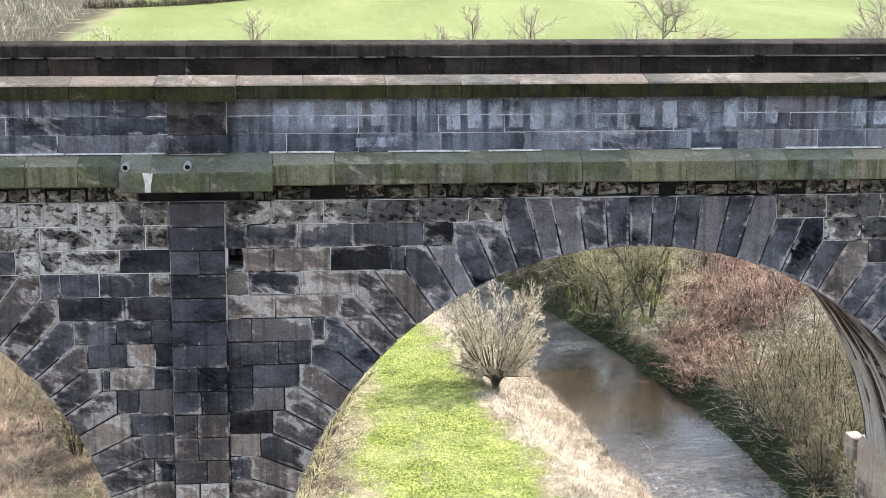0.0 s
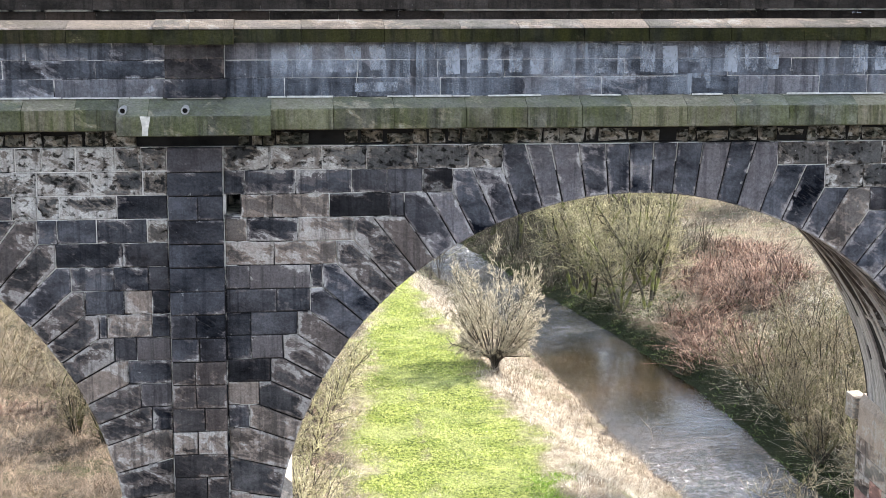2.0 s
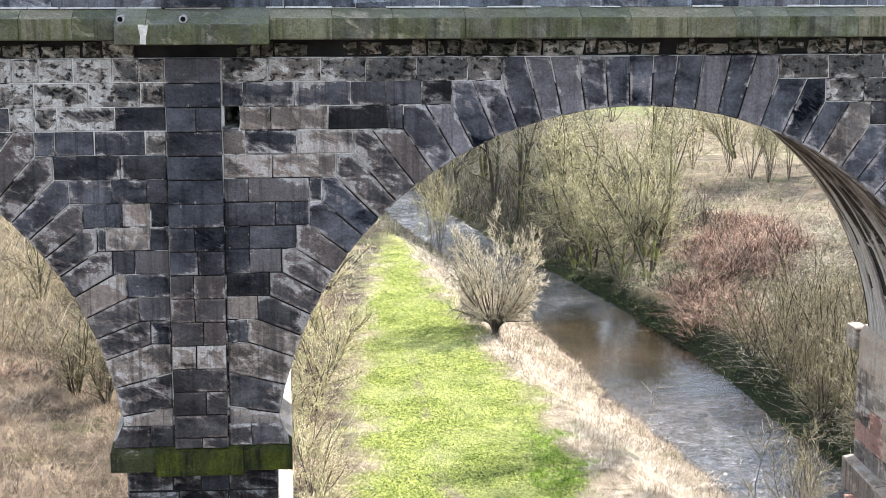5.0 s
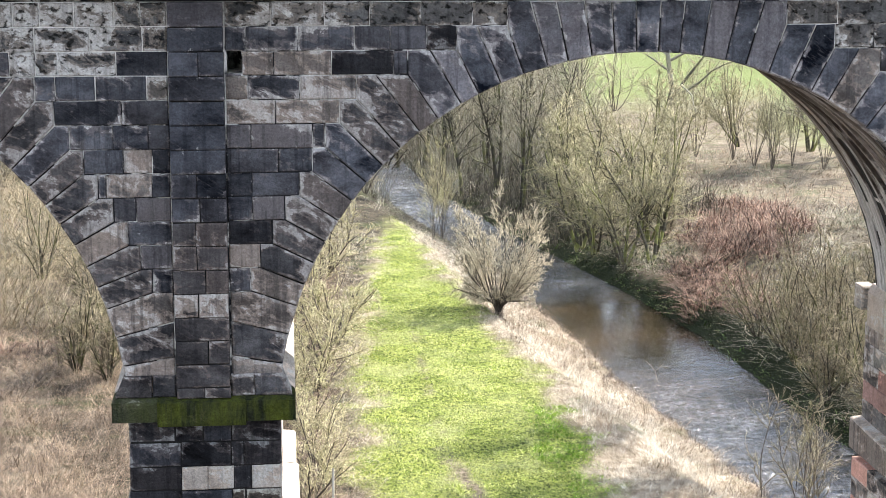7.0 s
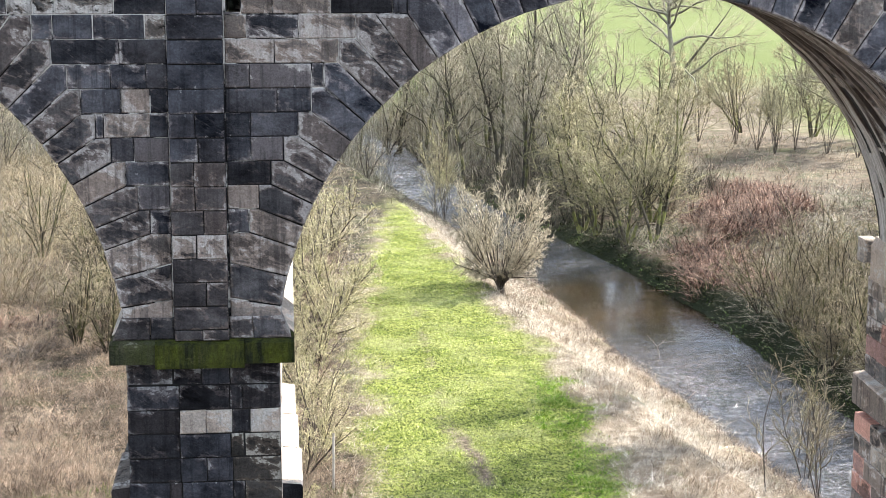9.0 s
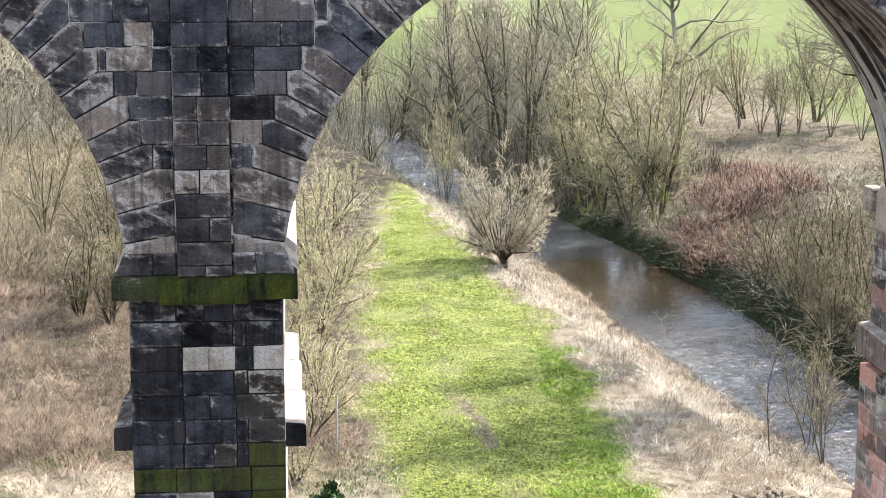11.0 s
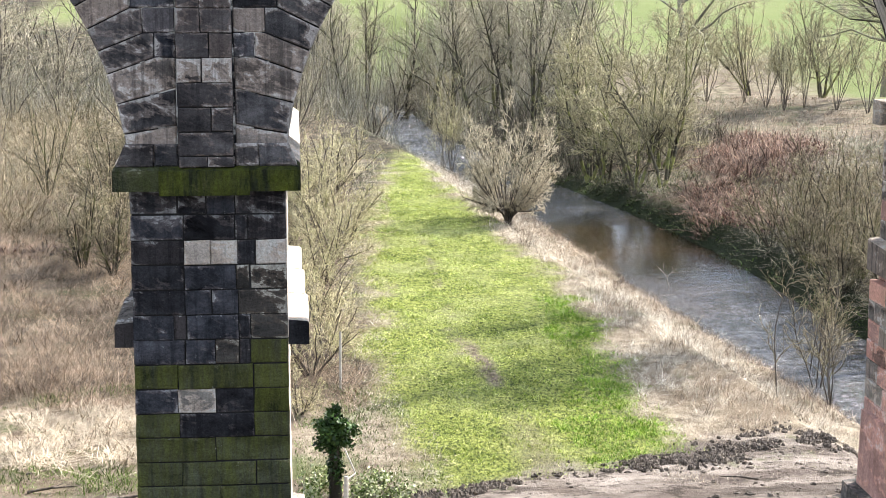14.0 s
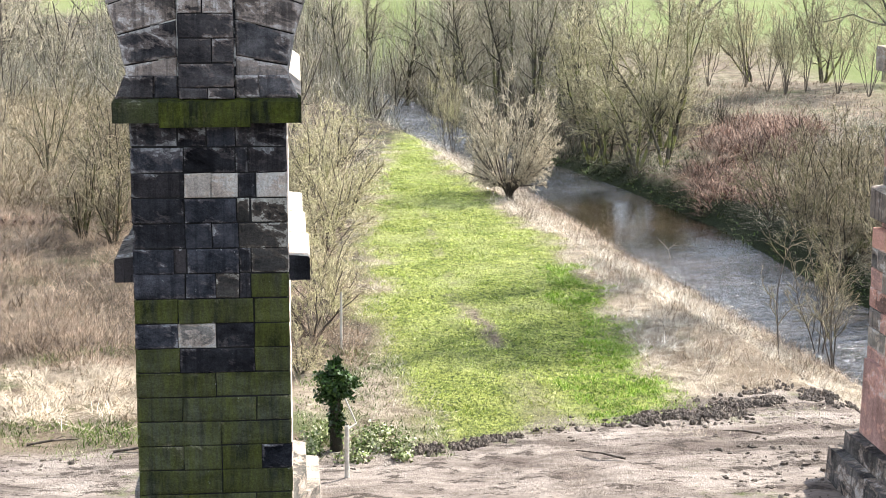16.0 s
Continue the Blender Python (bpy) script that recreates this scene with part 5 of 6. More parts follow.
xs, ys = scatter(170000, 7.5, 19, 9, 72, lambda x, y, r: (zones(x, y)[0] < 0.4) & (zones(x, y)[1] < 0.5) & (x > grass_edges(y)[1] - 0.4) & (x < river_mid(y) - river_half(y) + 0.1) & (r < clump(x, y) + 0.15), 3)
blades("dry_grass", xs, ys, 0.16, 0.62, 0.0065, 1.3, 4, straw, "matted pale straw-coloured dry grass on the bank", "grass", strips=1)
xs, ys = scatter(60000, 8, 19, 13, 70, lambda x, y, r: (x > grass_edges(y)[1] + 0.6) & (x < river_mid(y) - river_half(y) + 0.1) & (patchy(x, y, 1.2, 8) > 0.38 + 0.3 * r), 61)
blades("brown_stalks", xs, ys, 0.2, 0.75, 0.007, 0.8, 62, reed, "tufts of upright brown dead stalks among the dry grass", "grass", strips=1)
xs, ys = scatter(60000, 0.8, 6.5, 10, 62, lambda x, y, r: (np.abs(x - grass_edges(y)[0] + 0.5) < 1.1 * (0.4 + patchy(x, y, 1.6, 38))) & (r < 0.25 + patchy(x, y, 0.7, 39)), 85)
blades("dry_grass", xs, ys, 0.08, 0.34, 0.009, 1.3, 86, straw, "bleached dry grass at the foot of the hedge", "grass", strips=1)
xs, ys = scatter(60000, 9, 19, 18, 72, lambda x, y, r: (river_mid(y) - river_half(y) - x > -0.15) & (river_mid(y) - river_half(y) - x < 0.5 + 1.5 * patchy(x, y, 2.2, 35) * r), 81)
blades("water_edge_grass", xs, ys, 0.3, 0.95, 0.008, 0.9, 82, reed, "upright brown dead grass along the water's edge", "grass", strips=1)
xs, ys = scatter(150000, -15, 3.4, 17, 54, lambda x, y, r: (x < grass_edges(y)[0] - 1.4 + 1.2 * patchy(x, y, 2.0, 37)) & (r < clump(x, y) + 0.25), 5)
blades("reed_grass", xs, ys, 0.35, 1.35, 0.0065, 1.3, 6, reed, "tall brown dead reeds and grass", "grass", strips=1)
xs, ys = scatter(30000, -24, 4, 54, 100, lambda x, y, r: (x < grass_edges(y)[0] + 0.2) & (x < river_mid(y) - river_half(y)) & (r < clump(x, y) + 0.25), 25)
blades("reed_grass", xs, ys, 0.4, 1.4, 0.012, 1.6, 26, reed, "dead reeds and grass among the scrub", "grass", strips=1)
xs, ys = scatter(22000, -14, -0.8, 12, 17.5, lambda x, y, r: (y < 17.2 + 0.5 * ripple(x, y, 1.0)) & (y > 12.3 + 0.5 * ripple(x, y, 1.3)) & (patchy(x, y, 0.9, 17) > 0.25 + 0.3 * r), 7)
stalk_x, stalk_y = scatter(30000, -14, 0.4, 17.0, 27, lambda x, y, r: (x < grass_edges(y)[0]) & (r < 0.8 * patchy(x, y, 1.1, 18) * (1.3 - (y - 17) / 10)), 67)
blades("straw_stalks", stalk_x, stalk_y, 0.3, 1.05, 0.007, 1.1, 68, reed, "pale bent stalks at the front of the reeds", "grass", strips=1)
blades("bleached_grass", xs, ys, 0.2, 0.8, 0.010, 1.8, 8, pale, "bleached flattened dead grass", "grass")
xs, ys = scatter(60000, 19.5, 34, 44, 84, lambda x, y, r: in_bracken(x, y) & (ripple(x, y, 0.8, 2) > -0.45), 9)
blades("dead_bracken", xs, ys, 0.5, 1.7, 0.017, 1.7, 10, bracken_leaf, "collapsed red-brown dead bracken on the bank", "bracken")
xs, ys = scatter(38000, 18, 40, 16, 100, lambda x, y, r: (x > river_mid(y) + river_half(y) + 2.2) & (r < np.clip(1.1 - (y - 16) / 100, 0.2, 1)) & ~in_bracken(x, y), 11)
blades("rough_grass", xs, ys, 0.25, 0.8, 0.012, 1.3, 12, reed, "rough brown dead grass on the far bank", "grass")
xs, ys = scatter(110000, 9, 26, 14, 84, lambda x, y, r: (x > river_mid(y) + river_half(y) - 0.2) & (x < river_mid(y) + river_half(y) + (0.7 + 0.6 * smooth(40, 50, y)) * (1.1 * r + 0.7 * ripple(x, y, 0.35, 6) + 0.3)) & (ripple(x, y, 1.1, 9) > -0.55 + 0.01 * y - 0.3), 13)
blades("bank_plants", xs, ys, 0.10, 0.42, 0.030, 1.6, 14, bank_leaf, "dark green ivy and plants hanging over the far bank", "plants")

tangle = blade_mat("grey_olive_undergrowth", (0.13, 0.11, 0.085), (0.27, 0.24, 0.18), (0.40, 0.36, 0.285), (0.20, 0.20, 0.11), (0.08, 0.065, 0.05))
xs, ys = scatter(34000, -24, 34, 60, 130, lambda x, y, r: (np.abs(x - river_mid(y)) > river_half(y) + 0.8) & (zones(x, y)[0] < 0.3) & (zones(x, y)[2] < 0.5) & (r < 0.3 + clump(x, y)) & ~in_bracken(x, y), 15)
blades("undergrowth", xs, ys, 0.4, 1.5, 0.012, 2.0, 16, tangle, "tangled grey and olive leafless undergrowth", "undergrowth")
xs, ys = scatter(36000, 19, 32, 22, 66, lambda x, y, r: (x > river_mid(y) + river_half(y) + 0.45 + 0.7 * smooth(40, 50, y)) & (r < 0.2 + clump(x, y)) & ~in_bracken(x, y), 17)
blades("bramble", xs, ys, 0.3, 1.1, 0.011, 2.2, 18, tangle, "tangled leafless brambles on the far bank", "brambles")
xs, ys = scatter(17000, -14, -1.5, 24, 52, lambda x, y, r: (r < clump(x, y)) & (ripple(x, y, 0.35, 3.0) > -0.2), 19)
blades("bramble", xs, ys, 0.4, 1.3, 0.013, 2.0, 20, blade_mat("brown_bramble", (0.07, 0.05, 0.04), (0.16, 0.12, 0.09), (0.25, 0.20, 0.15), (0.13, 0.12, 0.06)), "dark brown tangled brambles among the reeds", "brambles")
xs, ys = scatter(3500, -15, -5, 38.5, 41, lambda x, y, r: np.abs(y - 39.5 - 0.06 * (x + 8)) < 0.35 + 0.5 * r, 21)
blades("dead_bracken", xs, ys, 0.3, 0.8, 0.03, 2.0, 22, bracken_leaf, "line of red-brown dead bracken", "bracken")

# fine twigs that close the wood beyond the bend, and the tangled brush beside the reeds
thicket_twig = blade_mat("thicket_twigs", (0.16, 0.143, 0.112), (0.32, 0.29, 0.235), (0.46, 0.42, 0.345), (0.24, 0.235, 0.13), (0.05, 0.042, 0.033))
# darker copy of the thicket colours, with the shade under the trees painted in
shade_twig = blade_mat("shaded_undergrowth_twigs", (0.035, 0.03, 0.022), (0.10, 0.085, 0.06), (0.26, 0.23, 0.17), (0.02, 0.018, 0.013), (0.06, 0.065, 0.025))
xs, ys = scatter(46000, -30, 28, 92, 130, lambda x, y, r: (np.abs(x - river_mid(y)) > river_half(y) + 0.5) & (x < 24 + 4 * ripple(x, y, 0.3)) & (r < 0.25 + 0.9 * clump(x * 0.5, y * 0.5)), 51)
blades("thicket", xs, ys, 0.9, 5.0, 0.012, 0.9, 52, thicket_twig, "dense grey-olive bare twigs of the wood beyond the river's bend", "thicket", bend=0.2)
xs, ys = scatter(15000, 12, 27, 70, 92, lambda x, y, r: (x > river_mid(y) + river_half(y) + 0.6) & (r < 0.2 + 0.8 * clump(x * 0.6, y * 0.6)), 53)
blades("thicket", xs, ys, 0.8, 2.6, 0.011, 0.8, 54, shade_twig, "dense bare undergrowth beneath the riverside trees, in shaded colours", "thicket", bend=0.3)
brush_twig = blade_mat("olive_brush_twigs", (0.13, 0.10, 0.065), (0.30, 0.24, 0.155), (0.46, 0.385, 0.26), (0.21, 0.18, 0.09), (0.05, 0.036, 0.026))
xs, ys = scatter(60000, -26, 1.0, 42, 96, lambda x, y, r: (x < -3.0 - 0.5 * np.maximum(0, 55 - y) * 0.4 + np.maximum(0, y - 60) * 0.2) & (r < 0.15 + 0.9 * clump(x * 0.45, y * 0.45)), 55)
blades("brush", xs, ys, 0.7, 3.4, 0.011, 1.6, 56, brush_twig, "tangled olive-brown leafless brush behind the reeds", "brush", bend=0.35)
# green tussocks beside the bleached grass
moss_blade = blade_mat("green_tussock", (0.05, 0.085, 0.014), (0.11, 0.16, 0.03), (0.17, 0.20, 0.06))
xs, ys = scatter(26000, -13, -1.6, 10.2, 19.5, lambda x, y, r: ((np.abs(y - 18.0 - 0.25 * (x + 7)) < 0.7) & (x < -3.4) | (np.abs(y - 11.4) < 0.9)) & (patchy(x, y, 1.0, 15) > 0.4 + 0.15 * r), 57)
blades("green_tussocks", xs, ys, 0.14, 0.42, 0.016, 1.2, 58, moss_blade, "patches of short green grass among bleached stalks", "grass", strips=1)
xs, ys = scatter(15000, -14, 24, 98, 130, lambda x, y, r: (np.abs(x - river_mid(y)) > river_half(y) + 0.5) & (r < 0.1 + 0.9 * patchy(x, y, 2.5, 12)), 63)
blades("thicket", xs, ys, 4.0, 10.0, 0.012, 0.28, 64, thicket_twig, "tall thin bare stems of the young wood beyond the bend", "thicket", bend=0.15)
xs, ys = scatter(90000, 2.5, 12, 9, 60, lambda x, y, r: z_turf(x, y, r) & (patchy(x, y, 0.22, 16) > 0.62) & (r < 1.1 - np.maximum(0, (y - 20) / 60)), 65)
blades("turf_tufts", xs, ys, 0.06, 0.17, 0.012, 1.0, 66, blade_mat("dark_turf_tufts", (0.055, 0.095, 0.012), (0.12, 0.18, 0.026), (0.22, 0.29, 0.05), vary=0.4), "darker green tufts in the turf", "grass", strips=1)
# ivy at the trees' feet, its colours darkened to stand for their shade
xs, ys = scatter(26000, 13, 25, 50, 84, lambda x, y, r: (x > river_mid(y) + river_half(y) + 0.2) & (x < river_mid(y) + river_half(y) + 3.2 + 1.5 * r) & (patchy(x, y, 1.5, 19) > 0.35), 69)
blades("ivy_undergrowth", xs, ys, 0.2, 0.75, 0.03, 1.5, 70, blade_mat("shaded_ivy", (0.012, 0.016, 0.007), (0.035, 0.05, 0.014), (0.07, 0.085, 0.025), (0.03, 0.024, 0.018)), "ivy and brambles under the riverside trees, coloured dark for shade", "undergrowth", strips=1)

# ---- hedge and fence line of the far field ----
hedge_leaf = blade_mat("bare_hedge_twigs", (0.08, 0.065, 0.05), (0.17, 0.14, 0.10), (0.12, 0.11, 0.06))
t = np.random.default_rng(31).uniform(0, 1, 9000)
hx = -34 + 100 * t + np.random.default_rng(32).normal(0, 0.5, t.size)
hy = 285 + 70 * t + np.random.default_rng(33).normal(0, 0.6, t.size)
blades("field_hedge", hx, hy, 1.0, 2.6, 0.035, 0.5, 34, hedge_leaf, "dark leafless hedge along the hillside field", "hedge")
for i in range(9):
    f = (i + pr.uniform(-0.3, 0.3)) / 9
    plant(scrub[i % 3], -34 + 100 * f, 285 + 70 * f, pr.uniform(0, 360), pr.uniform(0.8, 1.4))

xs, ys = scatter(9000, -78, -28, 150, 285, lambda x, y, r: (x < -30 - 0.02 * (y - 150)) & (r < 0.15 + 0.9 * patchy(x, y, 7.0, 21)), 71)
blades("hillside_scrub", xs, ys, 1.2, 4.5, 0.03, 0.9, 72, thicket_twig, "pale leafless scrub at the edge of the hillside field", "scrub", bend=0.3)

# ---- ivy-clad stump, post and litter under the arch ----
ivy_leaf = blade_mat("ivy_leaves", (0.012, 0.03, 0.008), (0.03, 0.065, 0.014), (0.06, 0.11, 0.025), rough=0.35)


def leaf_cloud(name, centre, radii, n, size, seed, material, parent=None, label="", category="", hollow=0.5):
    """Many small folded leaves around a centre."""
    g = np.random.default_rng(seed)
    d = g.normal(0, 1, (n, 3))
    d /= np.linalg.norm(d, axis=1, keepdims=True)
    r = (hollow + (1 - hollow) * g.uniform(0, 1, n)) * (1 + 0.22 * np.sin(d[:, 0] * 5 + d[:, 2] * 7 + seed))
    c = np.array(centre) + d * r[:, None] * np.array(radii)
    u = g.normal(0, 1, (n, 3))
    u /= np.linalg.norm(u, axis=1, keepdims=True)
    w = np.cross(u, d + g.normal(0, 0.5, (n, 3)))
    w /= np.linalg.norm(w, axis=1, keepdims=True) + 1e-9
    nrm = np.cross(u, w)
    s = size * g.uniform(0.6, 1.4, (n, 1))
    v = np.stack([c - u * s, c + w * s * 0.8 + nrm * s * 0.25, c + u * s, c - w * s * 0.8 + nrm * s * 0.25], 1).reshape(-1, 3)
    f = np.arange(n * 4).reshape(-1, 4)
    f = np.concatenate([f[:, [0, 1, 2]], f[:, [0, 2, 3]]], 1).reshape(-1, 3)
    me = fast_mesh(name, v, f)
    me.materials.append(material)
    ob = new(name, me)
    if parent:
        ob.parent = parent
    if label:
        ob["label"] = label
    return ob


gz = float(ground_z(1.85, 9.9))
stump = thing("ivy_stump", "broken tree stump smothered in glossy dark green ivy", "tree stump")
segs = [(1.85, 9.9, gz - 0.2, 1.82, 9.9, gz + 0.8, 0.16, 0.13), (1.82, 9.9, gz + 0.8, 1.86, 9.9, gz + 1.7, 0.13, 0.10), (1.86, 9.9, gz + 1.7, 1.84, 9.9, gz + 2.15, 0.10, 0.07)]
tr = new("trunk", tubes("trunk", segs, 8))
tr.data.materials.append(willow_bark)
tr.parent = stump
leaf_cloud("ivy", (1.85, 9.9, gz + 1.62), (0.52, 0.46, 0.50), 1900, 0.05, 3, ivy_leaf, stump, "dense ivy leaves")
leaf_cloud("ivy", (1.84, 9.9, gz + 0.75), (0.22, 0.22, 0.65), 600, 0.05, 4, ivy_leaf, stump, "ivy leaves up the trunk")
leaf_cloud("ivy", (1.88, 9.9, gz + 2.15), (0.14, 0.14, 0.16), 120, 0.045, 5, ivy_leaf, stump, "ivy tip")

patch_leaf = blade_mat("variegated_ivy", (0.06, 0.10, 0.022), (0.19, 0.25, 0.07), (0.50, 0.52, 0.30), (0.10, 0.15, 0.035), (0.66, 0.65, 0.48), rough=0.55, vary=0.4)
for x, y, rx, ry, h, n, k in ((1.25, 9.7, 0.35, 0.6, 0.55, 560, 11), (2.6, 9.9, 0.6, 0.45, 0.5, 800, 12), (3.3, 9.7, 0.5, 0.4, 0.35, 450, 13), (2.2, 9.1, 0.55, 0.35, 0.32, 380, 14), (1.5, 10.8, 0.6, 0.5, 0.45, 450, 15), (2.9, 10.7, 0.6, 0.4, 0.35, 380, 16), (3.4, 9.0, 0.35, 0.3, 0.2, 160, 17)):
    tagged(leaf_cloud("ivy_mound", (x, y, float(ground_z(x, y)) + 0.05), (rx, ry, h), n, 0.042, k, patch_leaf, hollow=0.25), "low mound of variegated ivy beside the track", "ivy", kind="stuff")

pole_mat = plain("weathered_timber", (0.33, 0.31, 0.27), (0.55, 0.52, 0.47), 8, 0.8, 0.3)
gz = float(ground_z(2.02, 7.7))
post = thing("fence_post", "pale weathered wooden fence post with a leaning stay", "post")
p = new("upright", tubes("upright", [(2.02, 7.7, gz - 0.3, 2.03, 7.7, gz + 1.2, 0.055, 0.052), (2.03, 7.7, gz + 1.2, 2.03, 7.7, gz + 1.215, 0.052, 0.03)], 8))
p.data.materials.append(pole_mat)
p.parent = post
p = new("stay", tubes("stay", [(2.06, 7.72, gz + 1.12, 2.25, 7.9, gz + 1.2, 0.02, 0.02), (2.25, 7.9, gz + 1.2, 2.02, 8.3, gz + 1.68, 0.02, 0.018)], 6))
p.data.materials.append(pole_mat)
p.parent = post
gz = float(ground_z(2.2, 18.6))
stake = thing("stake", "slim grey wooden stake beside the turf", "post")
p = new("upright", tubes("upright", [(2.2, 18.6, gz - 0.3, 2.21, 18.6, gz + 1.7, 0.045, 0.04)], 6))
p.data.materials.append(pole_mat)
p.parent = stake

litter_leaf = blade_mat("ground_ivy", (0.06, 0.09, 0.02), (0.16, 0.21, 0.06), (0.34, 0.36, 0.20), (0.42, 0.37, 0.27), vary=0.6)
g = np.random.default_rng(41)
xs, ys = np.concatenate([g.uniform(-12, 4.6, 14000), g.uniform(0.9, 4.6, 32000)]), np.concatenate([g.uniform(8.6, 12.6, 14000), g.uniform(8.8, 19.0, 32000)])
k = (ys > 9.2 + 0.4 * ripple(xs, ys, 1.1)) & ((xs > 0.9) | (xs < -1.9)) & (xs < grass_edges(ys)[0] + 0.5) & (g.uniform(0, 1, xs.size) < clump(xs, ys))
blades("ground_ivy", xs[k], ys[k], 0.04, 0.18, 0.02, 1.0, 42, litter_leaf, "low ivy, weeds and dead stalks at the track's edge", "plants", strips=1)
xs, ys = scatter(16000, 9, 17, 10, 17, lambda x, y, r: (zones(x, y)[0] < 0.3) & (y < 12.5 + 0.35 * (x - 10)) & (r < clump(x, y)), 43)
blades("trodden_grass", xs, ys, 0.05, 0.24, 0.007, 1.2, 44, straw, "trodden straw-coloured grass beside the mud", "grass", strips=1)

# clods, sticks and stones in the churned mud
clod_mat = plain("wet_clods", (0.030, 0.024, 0.020), (0.20, 0.165, 0.135), 9, 0.8, 0.8, 0.9)


def rough_lump(rng, size):
    """A low uneven lump."""
    verts, faces = [], []
    n = 7
    for ring, (rr, zz) in enumerate(((1.0, -0.25), (0.8, 0.18), (0.4, 0.3))):
        for i in range(n):
            a = 2 * math.pi * i / n
            q = rr * rng.uniform(0.7, 1.25) * size
            verts.append((q * math.cos(a), q * 0.7 * math.sin(a), zz * size * rng.uniform(0.4, 1.8)))
    verts.append((0, 0, 0.32 * size))
    for r0 in (0, n):
        faces += [(r0 + i, r0 + (i + 1) % n, r0 + n + (i + 1) % n, r0 + n + i) for i in range(n)]
    faces += [(2 * n + i, 2 * n + (i + 1) % n, 3 * n) for i in range(n)]
    return verts, faces


cr = random.Random(77)
all_v, all_f = [], []
for i in range(2600):
    x, y = cr.uniform(-11, 17), cr.uniform(4.5, 12.5)
    edge = 9.7 + 0.36 * (x - 4)
    band = math.exp(-((y - edge + 0.15) / 0.32) ** 2) if x > 3.5 else math.exp(-((y - 9.2) / 0.5) ** 2)
    right = 0.8 if x > 10.5 and y < edge + 1.2 else 0.0
    if cr.random() > max(band, right, 0.018):
        continue
    v, f = rough_lump(cr, cr.uniform(0.025, 0.05) if cr.random() < 0.7 else cr.uniform(0.05, 0.13))
    rot = cr.uniform(0, 6.28)
    z = float(ground_z(x, y))
    k = len(all_v)
    all_v += [(x + a * math.cos(rot) - b * math.sin(rot), y + a * math.sin(rot) + b * math.cos(rot), z + c) for a, b, c in v]
    all_f += [tuple(q + k for q in ff) for ff in f]
for i in range(3800):      # broken turf and clods along the edge of the track
    x = cr.uniform(3.6, 15.5)
    wide = 0.28 + 0.9 * max(0.0, min(1.0, (x - 9.0) / 4.0))
    y = 9.7 + 0.36 * (x - 4) - 0.1 + abs(cr.gauss(0, 0.5)) * wide * cr.choice((-1, 1, -1))
    if float(patchy(np.float64(x), np.float64(y), 0.6, 7)) < 0.47:
        continue
    v, f = rough_lump(cr, cr.uniform(0.015, 0.05) if cr.random() < 0.6 else cr.uniform(0.05, 0.11))
    rot, z, k = cr.uniform(0, 6.28), float(ground_z(x, y)) + 0.01, len(all_v)
    all_v += [(x + 1.1 * a * math.cos(rot) - b * math.sin(rot), y + a * math.sin(rot) + b * math.cos(rot), z + 1.9 * c) for a, b, c in v]
    all_f += [tuple(q + k for q in ff) for ff in f]
tagged(part("mud_clods", (all_v, all_f), clod_mat), "dark clods of churned wet mud along the track", "mud", kind="stuff")
for i, (x, y, ln, a) in enumerate(((8.5, 8.4, 1.2, 150), (12.2, 10.2, 0.9, 170), (-3.4, 9.9, 1.2, 5), (-5.5, 10.6, 1.2, 12))):
    z = float(ground_z(x, y)) + 0.04
    c, s = math.cos(radians(a)), math.sin(radians(a))
    st = new("fallen_branch", tubes("fallen_branch", [(x, y, z, x + c * ln * 0.5, y + s * ln * 0.5, z + 0.06, 0.035, 0.03), (x + c * ln * 0.5, y + s * ln * 0.5, z + 0.06, x + c * ln, y + s * ln + 0.1, z + 0.02, 0.03, 0.015), (x + c * ln * 0.45, y + s * ln * 0.45, z + 0.05, x + c * ln * 0.6 + 0.15, y + s * ln * 0.6 + 0.2, z + 0.1, 0.02, 0.008)], 5))
    st.data.materials.append(clod_mat)
    tagged(st, "dark wet fallen branch lying in the mud", "branch", "fallen branches")

dead_wood = plain("bleached_dead_wood", (0.16, 0.135, 0.105), (0.36, 0.31, 0.25), 8, 0.8, 0.3)
bx, by = 16.4, 39.5
limb = [(bx, by, WATER - 0.2, bx - 0.1, by + 0.2, WATER + 0.5, 0.03, 0.022), (bx - 0.1, by + 0.2, WATER + 0.5, bx - 0.65, by + 0.5, WATER + 1.1, 0.022, 0.01), (bx - 0.1, by + 0.2, WATER + 0.5, bx + 0.5, by + 0.3, WATER + 0.95, 0.02, 0.008),
        (bx - 0.3, by + 0.3, WATER + 0.75, bx - 0.25, by + 0.4, WATER + 1.25, 0.014, 0.006), (bx + 0.2, by + 0.25, WATER + 0.7, bx + 0.25, by + 0.2, WATER + 1.15, 0.012, 0.005), (bx + 0.2, by + 0.25, WATER + 0.72, bx + 1.1, by + 0.5, WATER + 0.7, 0.014, 0.006)]
limb = [(bx + 0.7 * (r[0] - bx), r[1], WATER + 0.7 * (r[2] - WATER), bx + 0.7 * (r[3] - bx), r[4], WATER + 0.7 * (r[5] - WATER), 0.7 * r[6], 0.7 * r[7]) for r in limb]
snag = new("dead_branch", tubes("dead_branch", limb, 5))
snag.data.materials.append(dead_wood)
tagged(snag, "bleached dead branch caught upright in the shallow river", "branch")

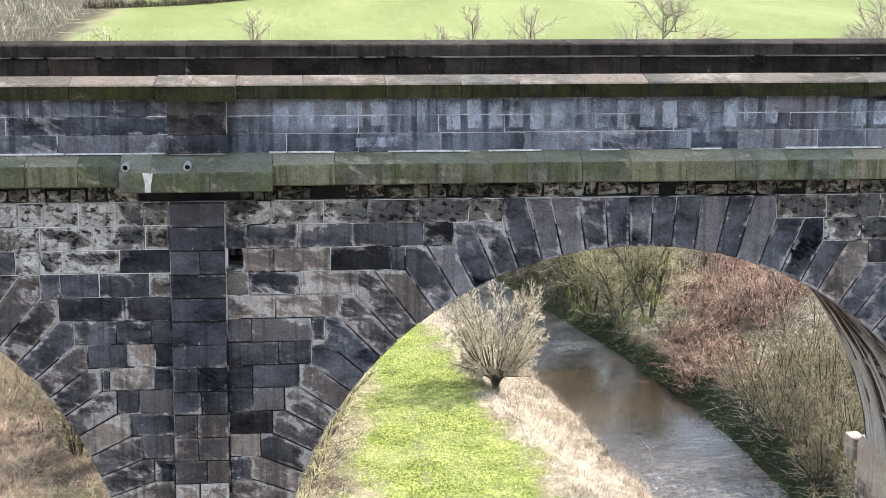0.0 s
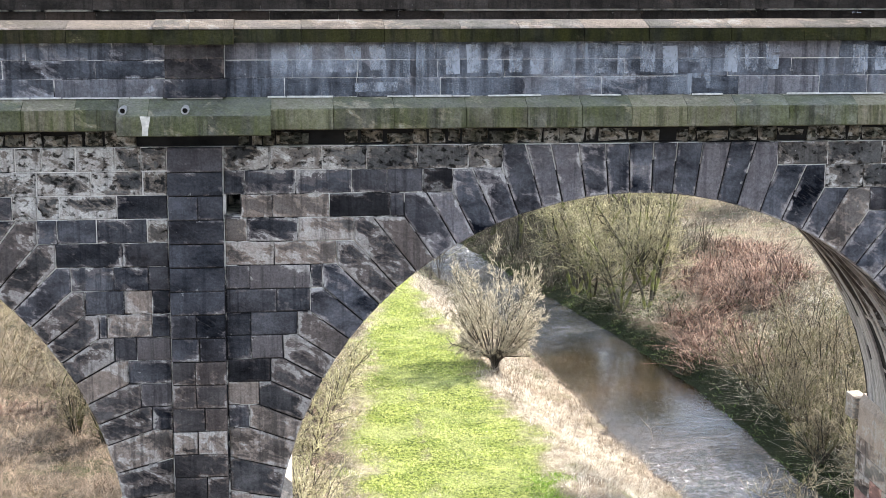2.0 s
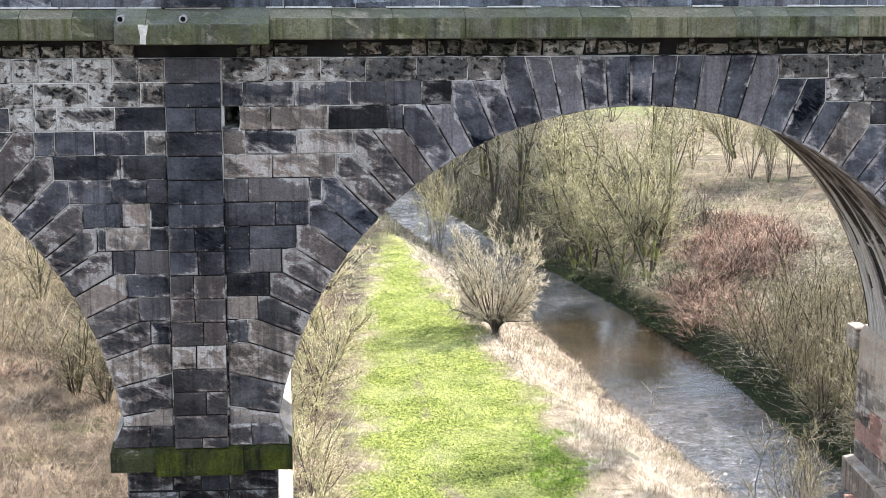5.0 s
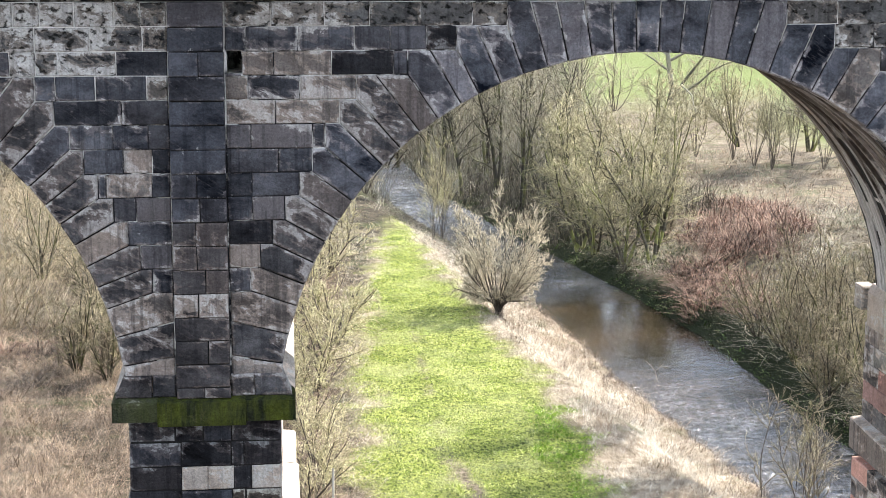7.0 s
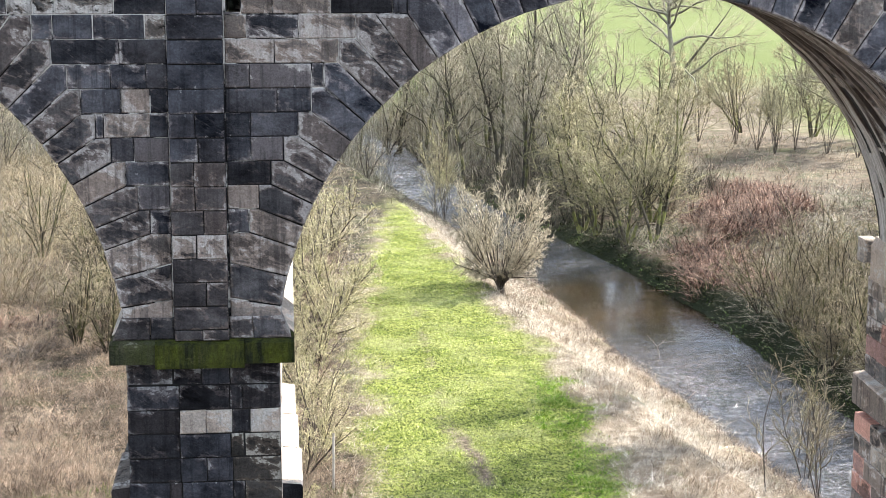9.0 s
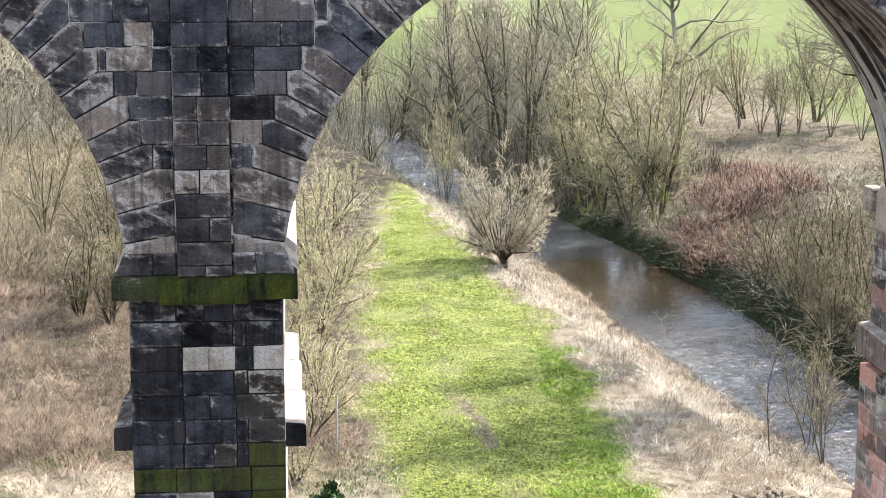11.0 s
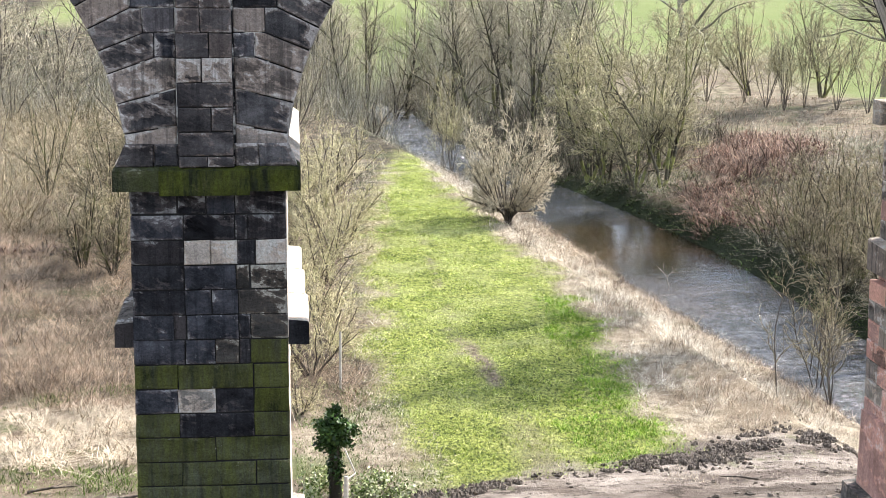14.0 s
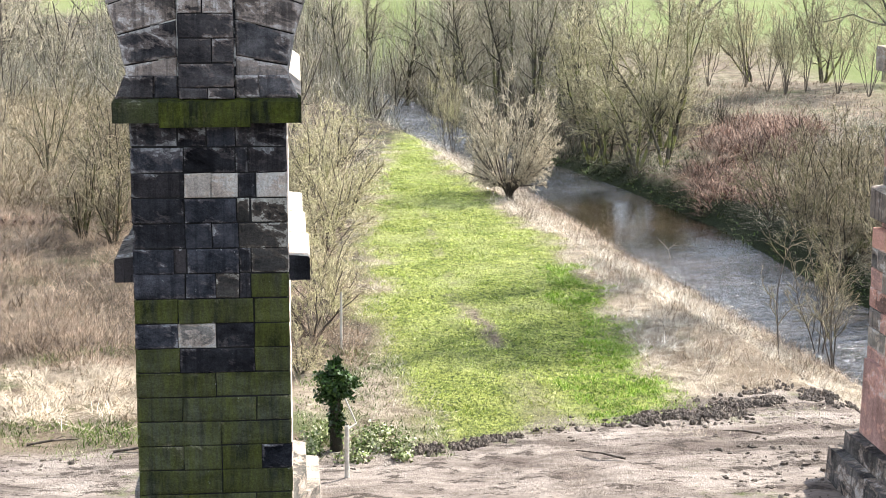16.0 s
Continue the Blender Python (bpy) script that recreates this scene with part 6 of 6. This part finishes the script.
# ---- paint on the parapet ----
def paint_mat():
    m = Mat("faded_white_paint", 0.9, 0.1)
    c = m.mix(m.noise(5, 5, 0.7), (0.30, 0.335, 0.39), (0.50, 0.54, 0.60))
    m.color(c)
    worn = m.ramp(m.noise(4.0, 6, 0.7, (1.0, 1.0, 0.6)), (0.36, 0.0), (0.62, 0.62))
    m.link(worn, m.b.inputs["Alpha"])
    return m.m


def wash_mat():
    m = Mat("washed_out_paint", 0.9, 0.1)
    m.color((0.30, 0.335, 0.385))
    drip = m.ramp(m.noise(2.0, 5, 0.6, (4.0, 1.0, 0.22)), (0.40, 0.05), (0.66, 0.6))
    patch = m.ramp(m.noise(0.9, 4, 0.6), (0.40, 0.0), (0.60, 1.0))
    m.link(m.math("MULTIPLY", drip, patch), m.b.inputs["Alpha"])
    return m.m


paint, wash = paint_mat(), wash_mat()
graffiti = thing("painted_writing", "faded white painted lettering on the parapet", "graffiti")


def bar(x, z, w, h, tilt=0.0, y=-0.112):
    """One thick stroke of old paint."""
    c, s = math.cos(radians(tilt)), math.sin(radians(tilt))
    q = [(-w / 2, -h / 2), (w / 2, -h / 2), (w / 2, h / 2), (-w / 2, h / 2)]
    out = [(x + a * c - b * s, y, z + a * s + b * c) for a, b in q] + [(x + a * c - b * s, y + 0.004, z + a * s + b * c) for a, b in q]
    return out, [(0, 1, 2, 3), (0, 4, 5, 1), (1, 5, 6, 2), (2, 6, 7, 3), (3, 7, 4, 0)]


for first, last, n in ((0.75, 2.85, 5), (3.75, 5.95, 6), (6.35, 7.95, 4), (8.1, 8.45, 1), (8.65, 9.75, 3), (10.95, 12.6, 4)):
    step = (last - first) / n
    for i in range(n):
        x = first + step * (i + 0.5)
        z = 17.17 + rg.uniform(-0.03, 0.03)
        h = rg.uniform(0.42, 0.52)
        part("stroke", bar(x, z, step * 0.66, h, rg.uniform(-3, 3)), paint, graffiti)
part("stroke", bar(2.62, 16.70, 0.75, 0.16, 1), paint, graffiti)
for x0, x1 in ((0.5, 3.2), (3.3, 6.1), (6.15, 8.3), (8.35, 9.5), (10.4, 13.5)):
    part("wash", bar((x0 + x1) / 2, 17.0, x1 - x0, 0.9, 0, -0.1085), wash, graffiti)

chalk = bpy.data.curves.new("chalk_writing", "FONT")
chalk.body, chalk.size, chalk.extrude = "2L", 0.21, 0.001
draft = bpy.data.objects.new("draft", chalk)
letters = new("chalk_writing", bpy.data.meshes.new_from_object(draft))
letters.data.materials.clear()
letters.data.materials.append(paint)
letters.matrix_world = pose(12.88, 5.608, 17.74, 90, 0, 0)
tagged(letters, "small faded chalk figures on the far parapet", "writing")
bpy.data.objects.remove(draft)

# lime fillets along the foot of the parapet and a white run on the cornice
lime = plain("white_lime", (0.30, 0.285, 0.25), (0.62, 0.60, 0.55), 9, 0.9, 0.6)
for x0, x1 in ((-3.9, -1.02), (2.8, 4.25), (4.55, 5.5), (6.35, 6.9), (8.15, 8.7), (9.85, 11.6), (11.75, 13.2), (0.75, 1.9)):
    for a0, b0 in split(x0, x1, 0.3, 0.7, rg):
        h = rg.uniform(0.006, 0.016)
        f = part("fillet", extrude_x([(-0.09, 16.535), (-0.09, 16.545 + h), (-0.125, 16.54 + h * 0.7), (-0.15, 16.528)], a0, b0 - rg.uniform(0, 0.03)), lime, parapet)
edge = [(-1.37, 16.285), (-1.355, 16.20), (-1.335, 16.10), (-1.34, 15.96), (-1.245, 15.955), (-1.235, 16.08), (-1.215, 16.17), (-1.20, 16.28)]
part("lime_run", ([(x, y, z) for y in (-0.779, -0.765) for x, z in edge], [tuple(range(8))] + [(i, i + 8, (i + 1) % 8 + 8, (i + 1) % 8) for i in range(8)]), lime, cornice, "white lime run down the cornice")

pipe_metal = plain("grey_drain_pipe", (0.16, 0.16, 0.16), (0.40, 0.40, 0.39), 14, 0.6, 0.3)
bore = plain("pipe_bore", (0.004, 0.004, 0.004), (0.012, 0.012, 0.012), 10, 0.9, 0.1)
for x in (-1.66, -0.625):
    pipe = thing("drain_pipe", "short grey drain pipe end on the mossy cornice", "pipe", "drain pipes on the cornice")
    n, z0 = 14, 16.37
    ring = [(x + r * math.cos(2 * math.pi * i / n), y, z0 + r * math.sin(2 * math.pi * i / n)) for r, y in ((0.068, -0.30), (0.068, -0.74), (0.046, -0.745), (0.044, -0.35)) for i in range(n)]
    part("collar", (ring, [(k * n + i, k * n + (i + 1) % n, (k + 1) * n + (i + 1) % n, (k + 1) * n + i) for k in range(3) for i in range(n)]), pipe_metal, pipe)
    # closed black plug paints the darkness inside the pipe
    disc = [(x + 0.045 * math.cos(2 * math.pi * i / n), -0.66, z0 + 0.045 * math.sin(2 * math.pi * i / n)) for i in range(n)]
    part("bore", (disc + [(a, -0.40, c) for a, b, c in disc], [tuple(range(n))] + [(i, (i + 1) % n, n + (i + 1) % n, n + i) for i in range(n)]), bore, pipe, "black plug standing in for the shaded hollow of the pipe")

set_cores(viaduct)
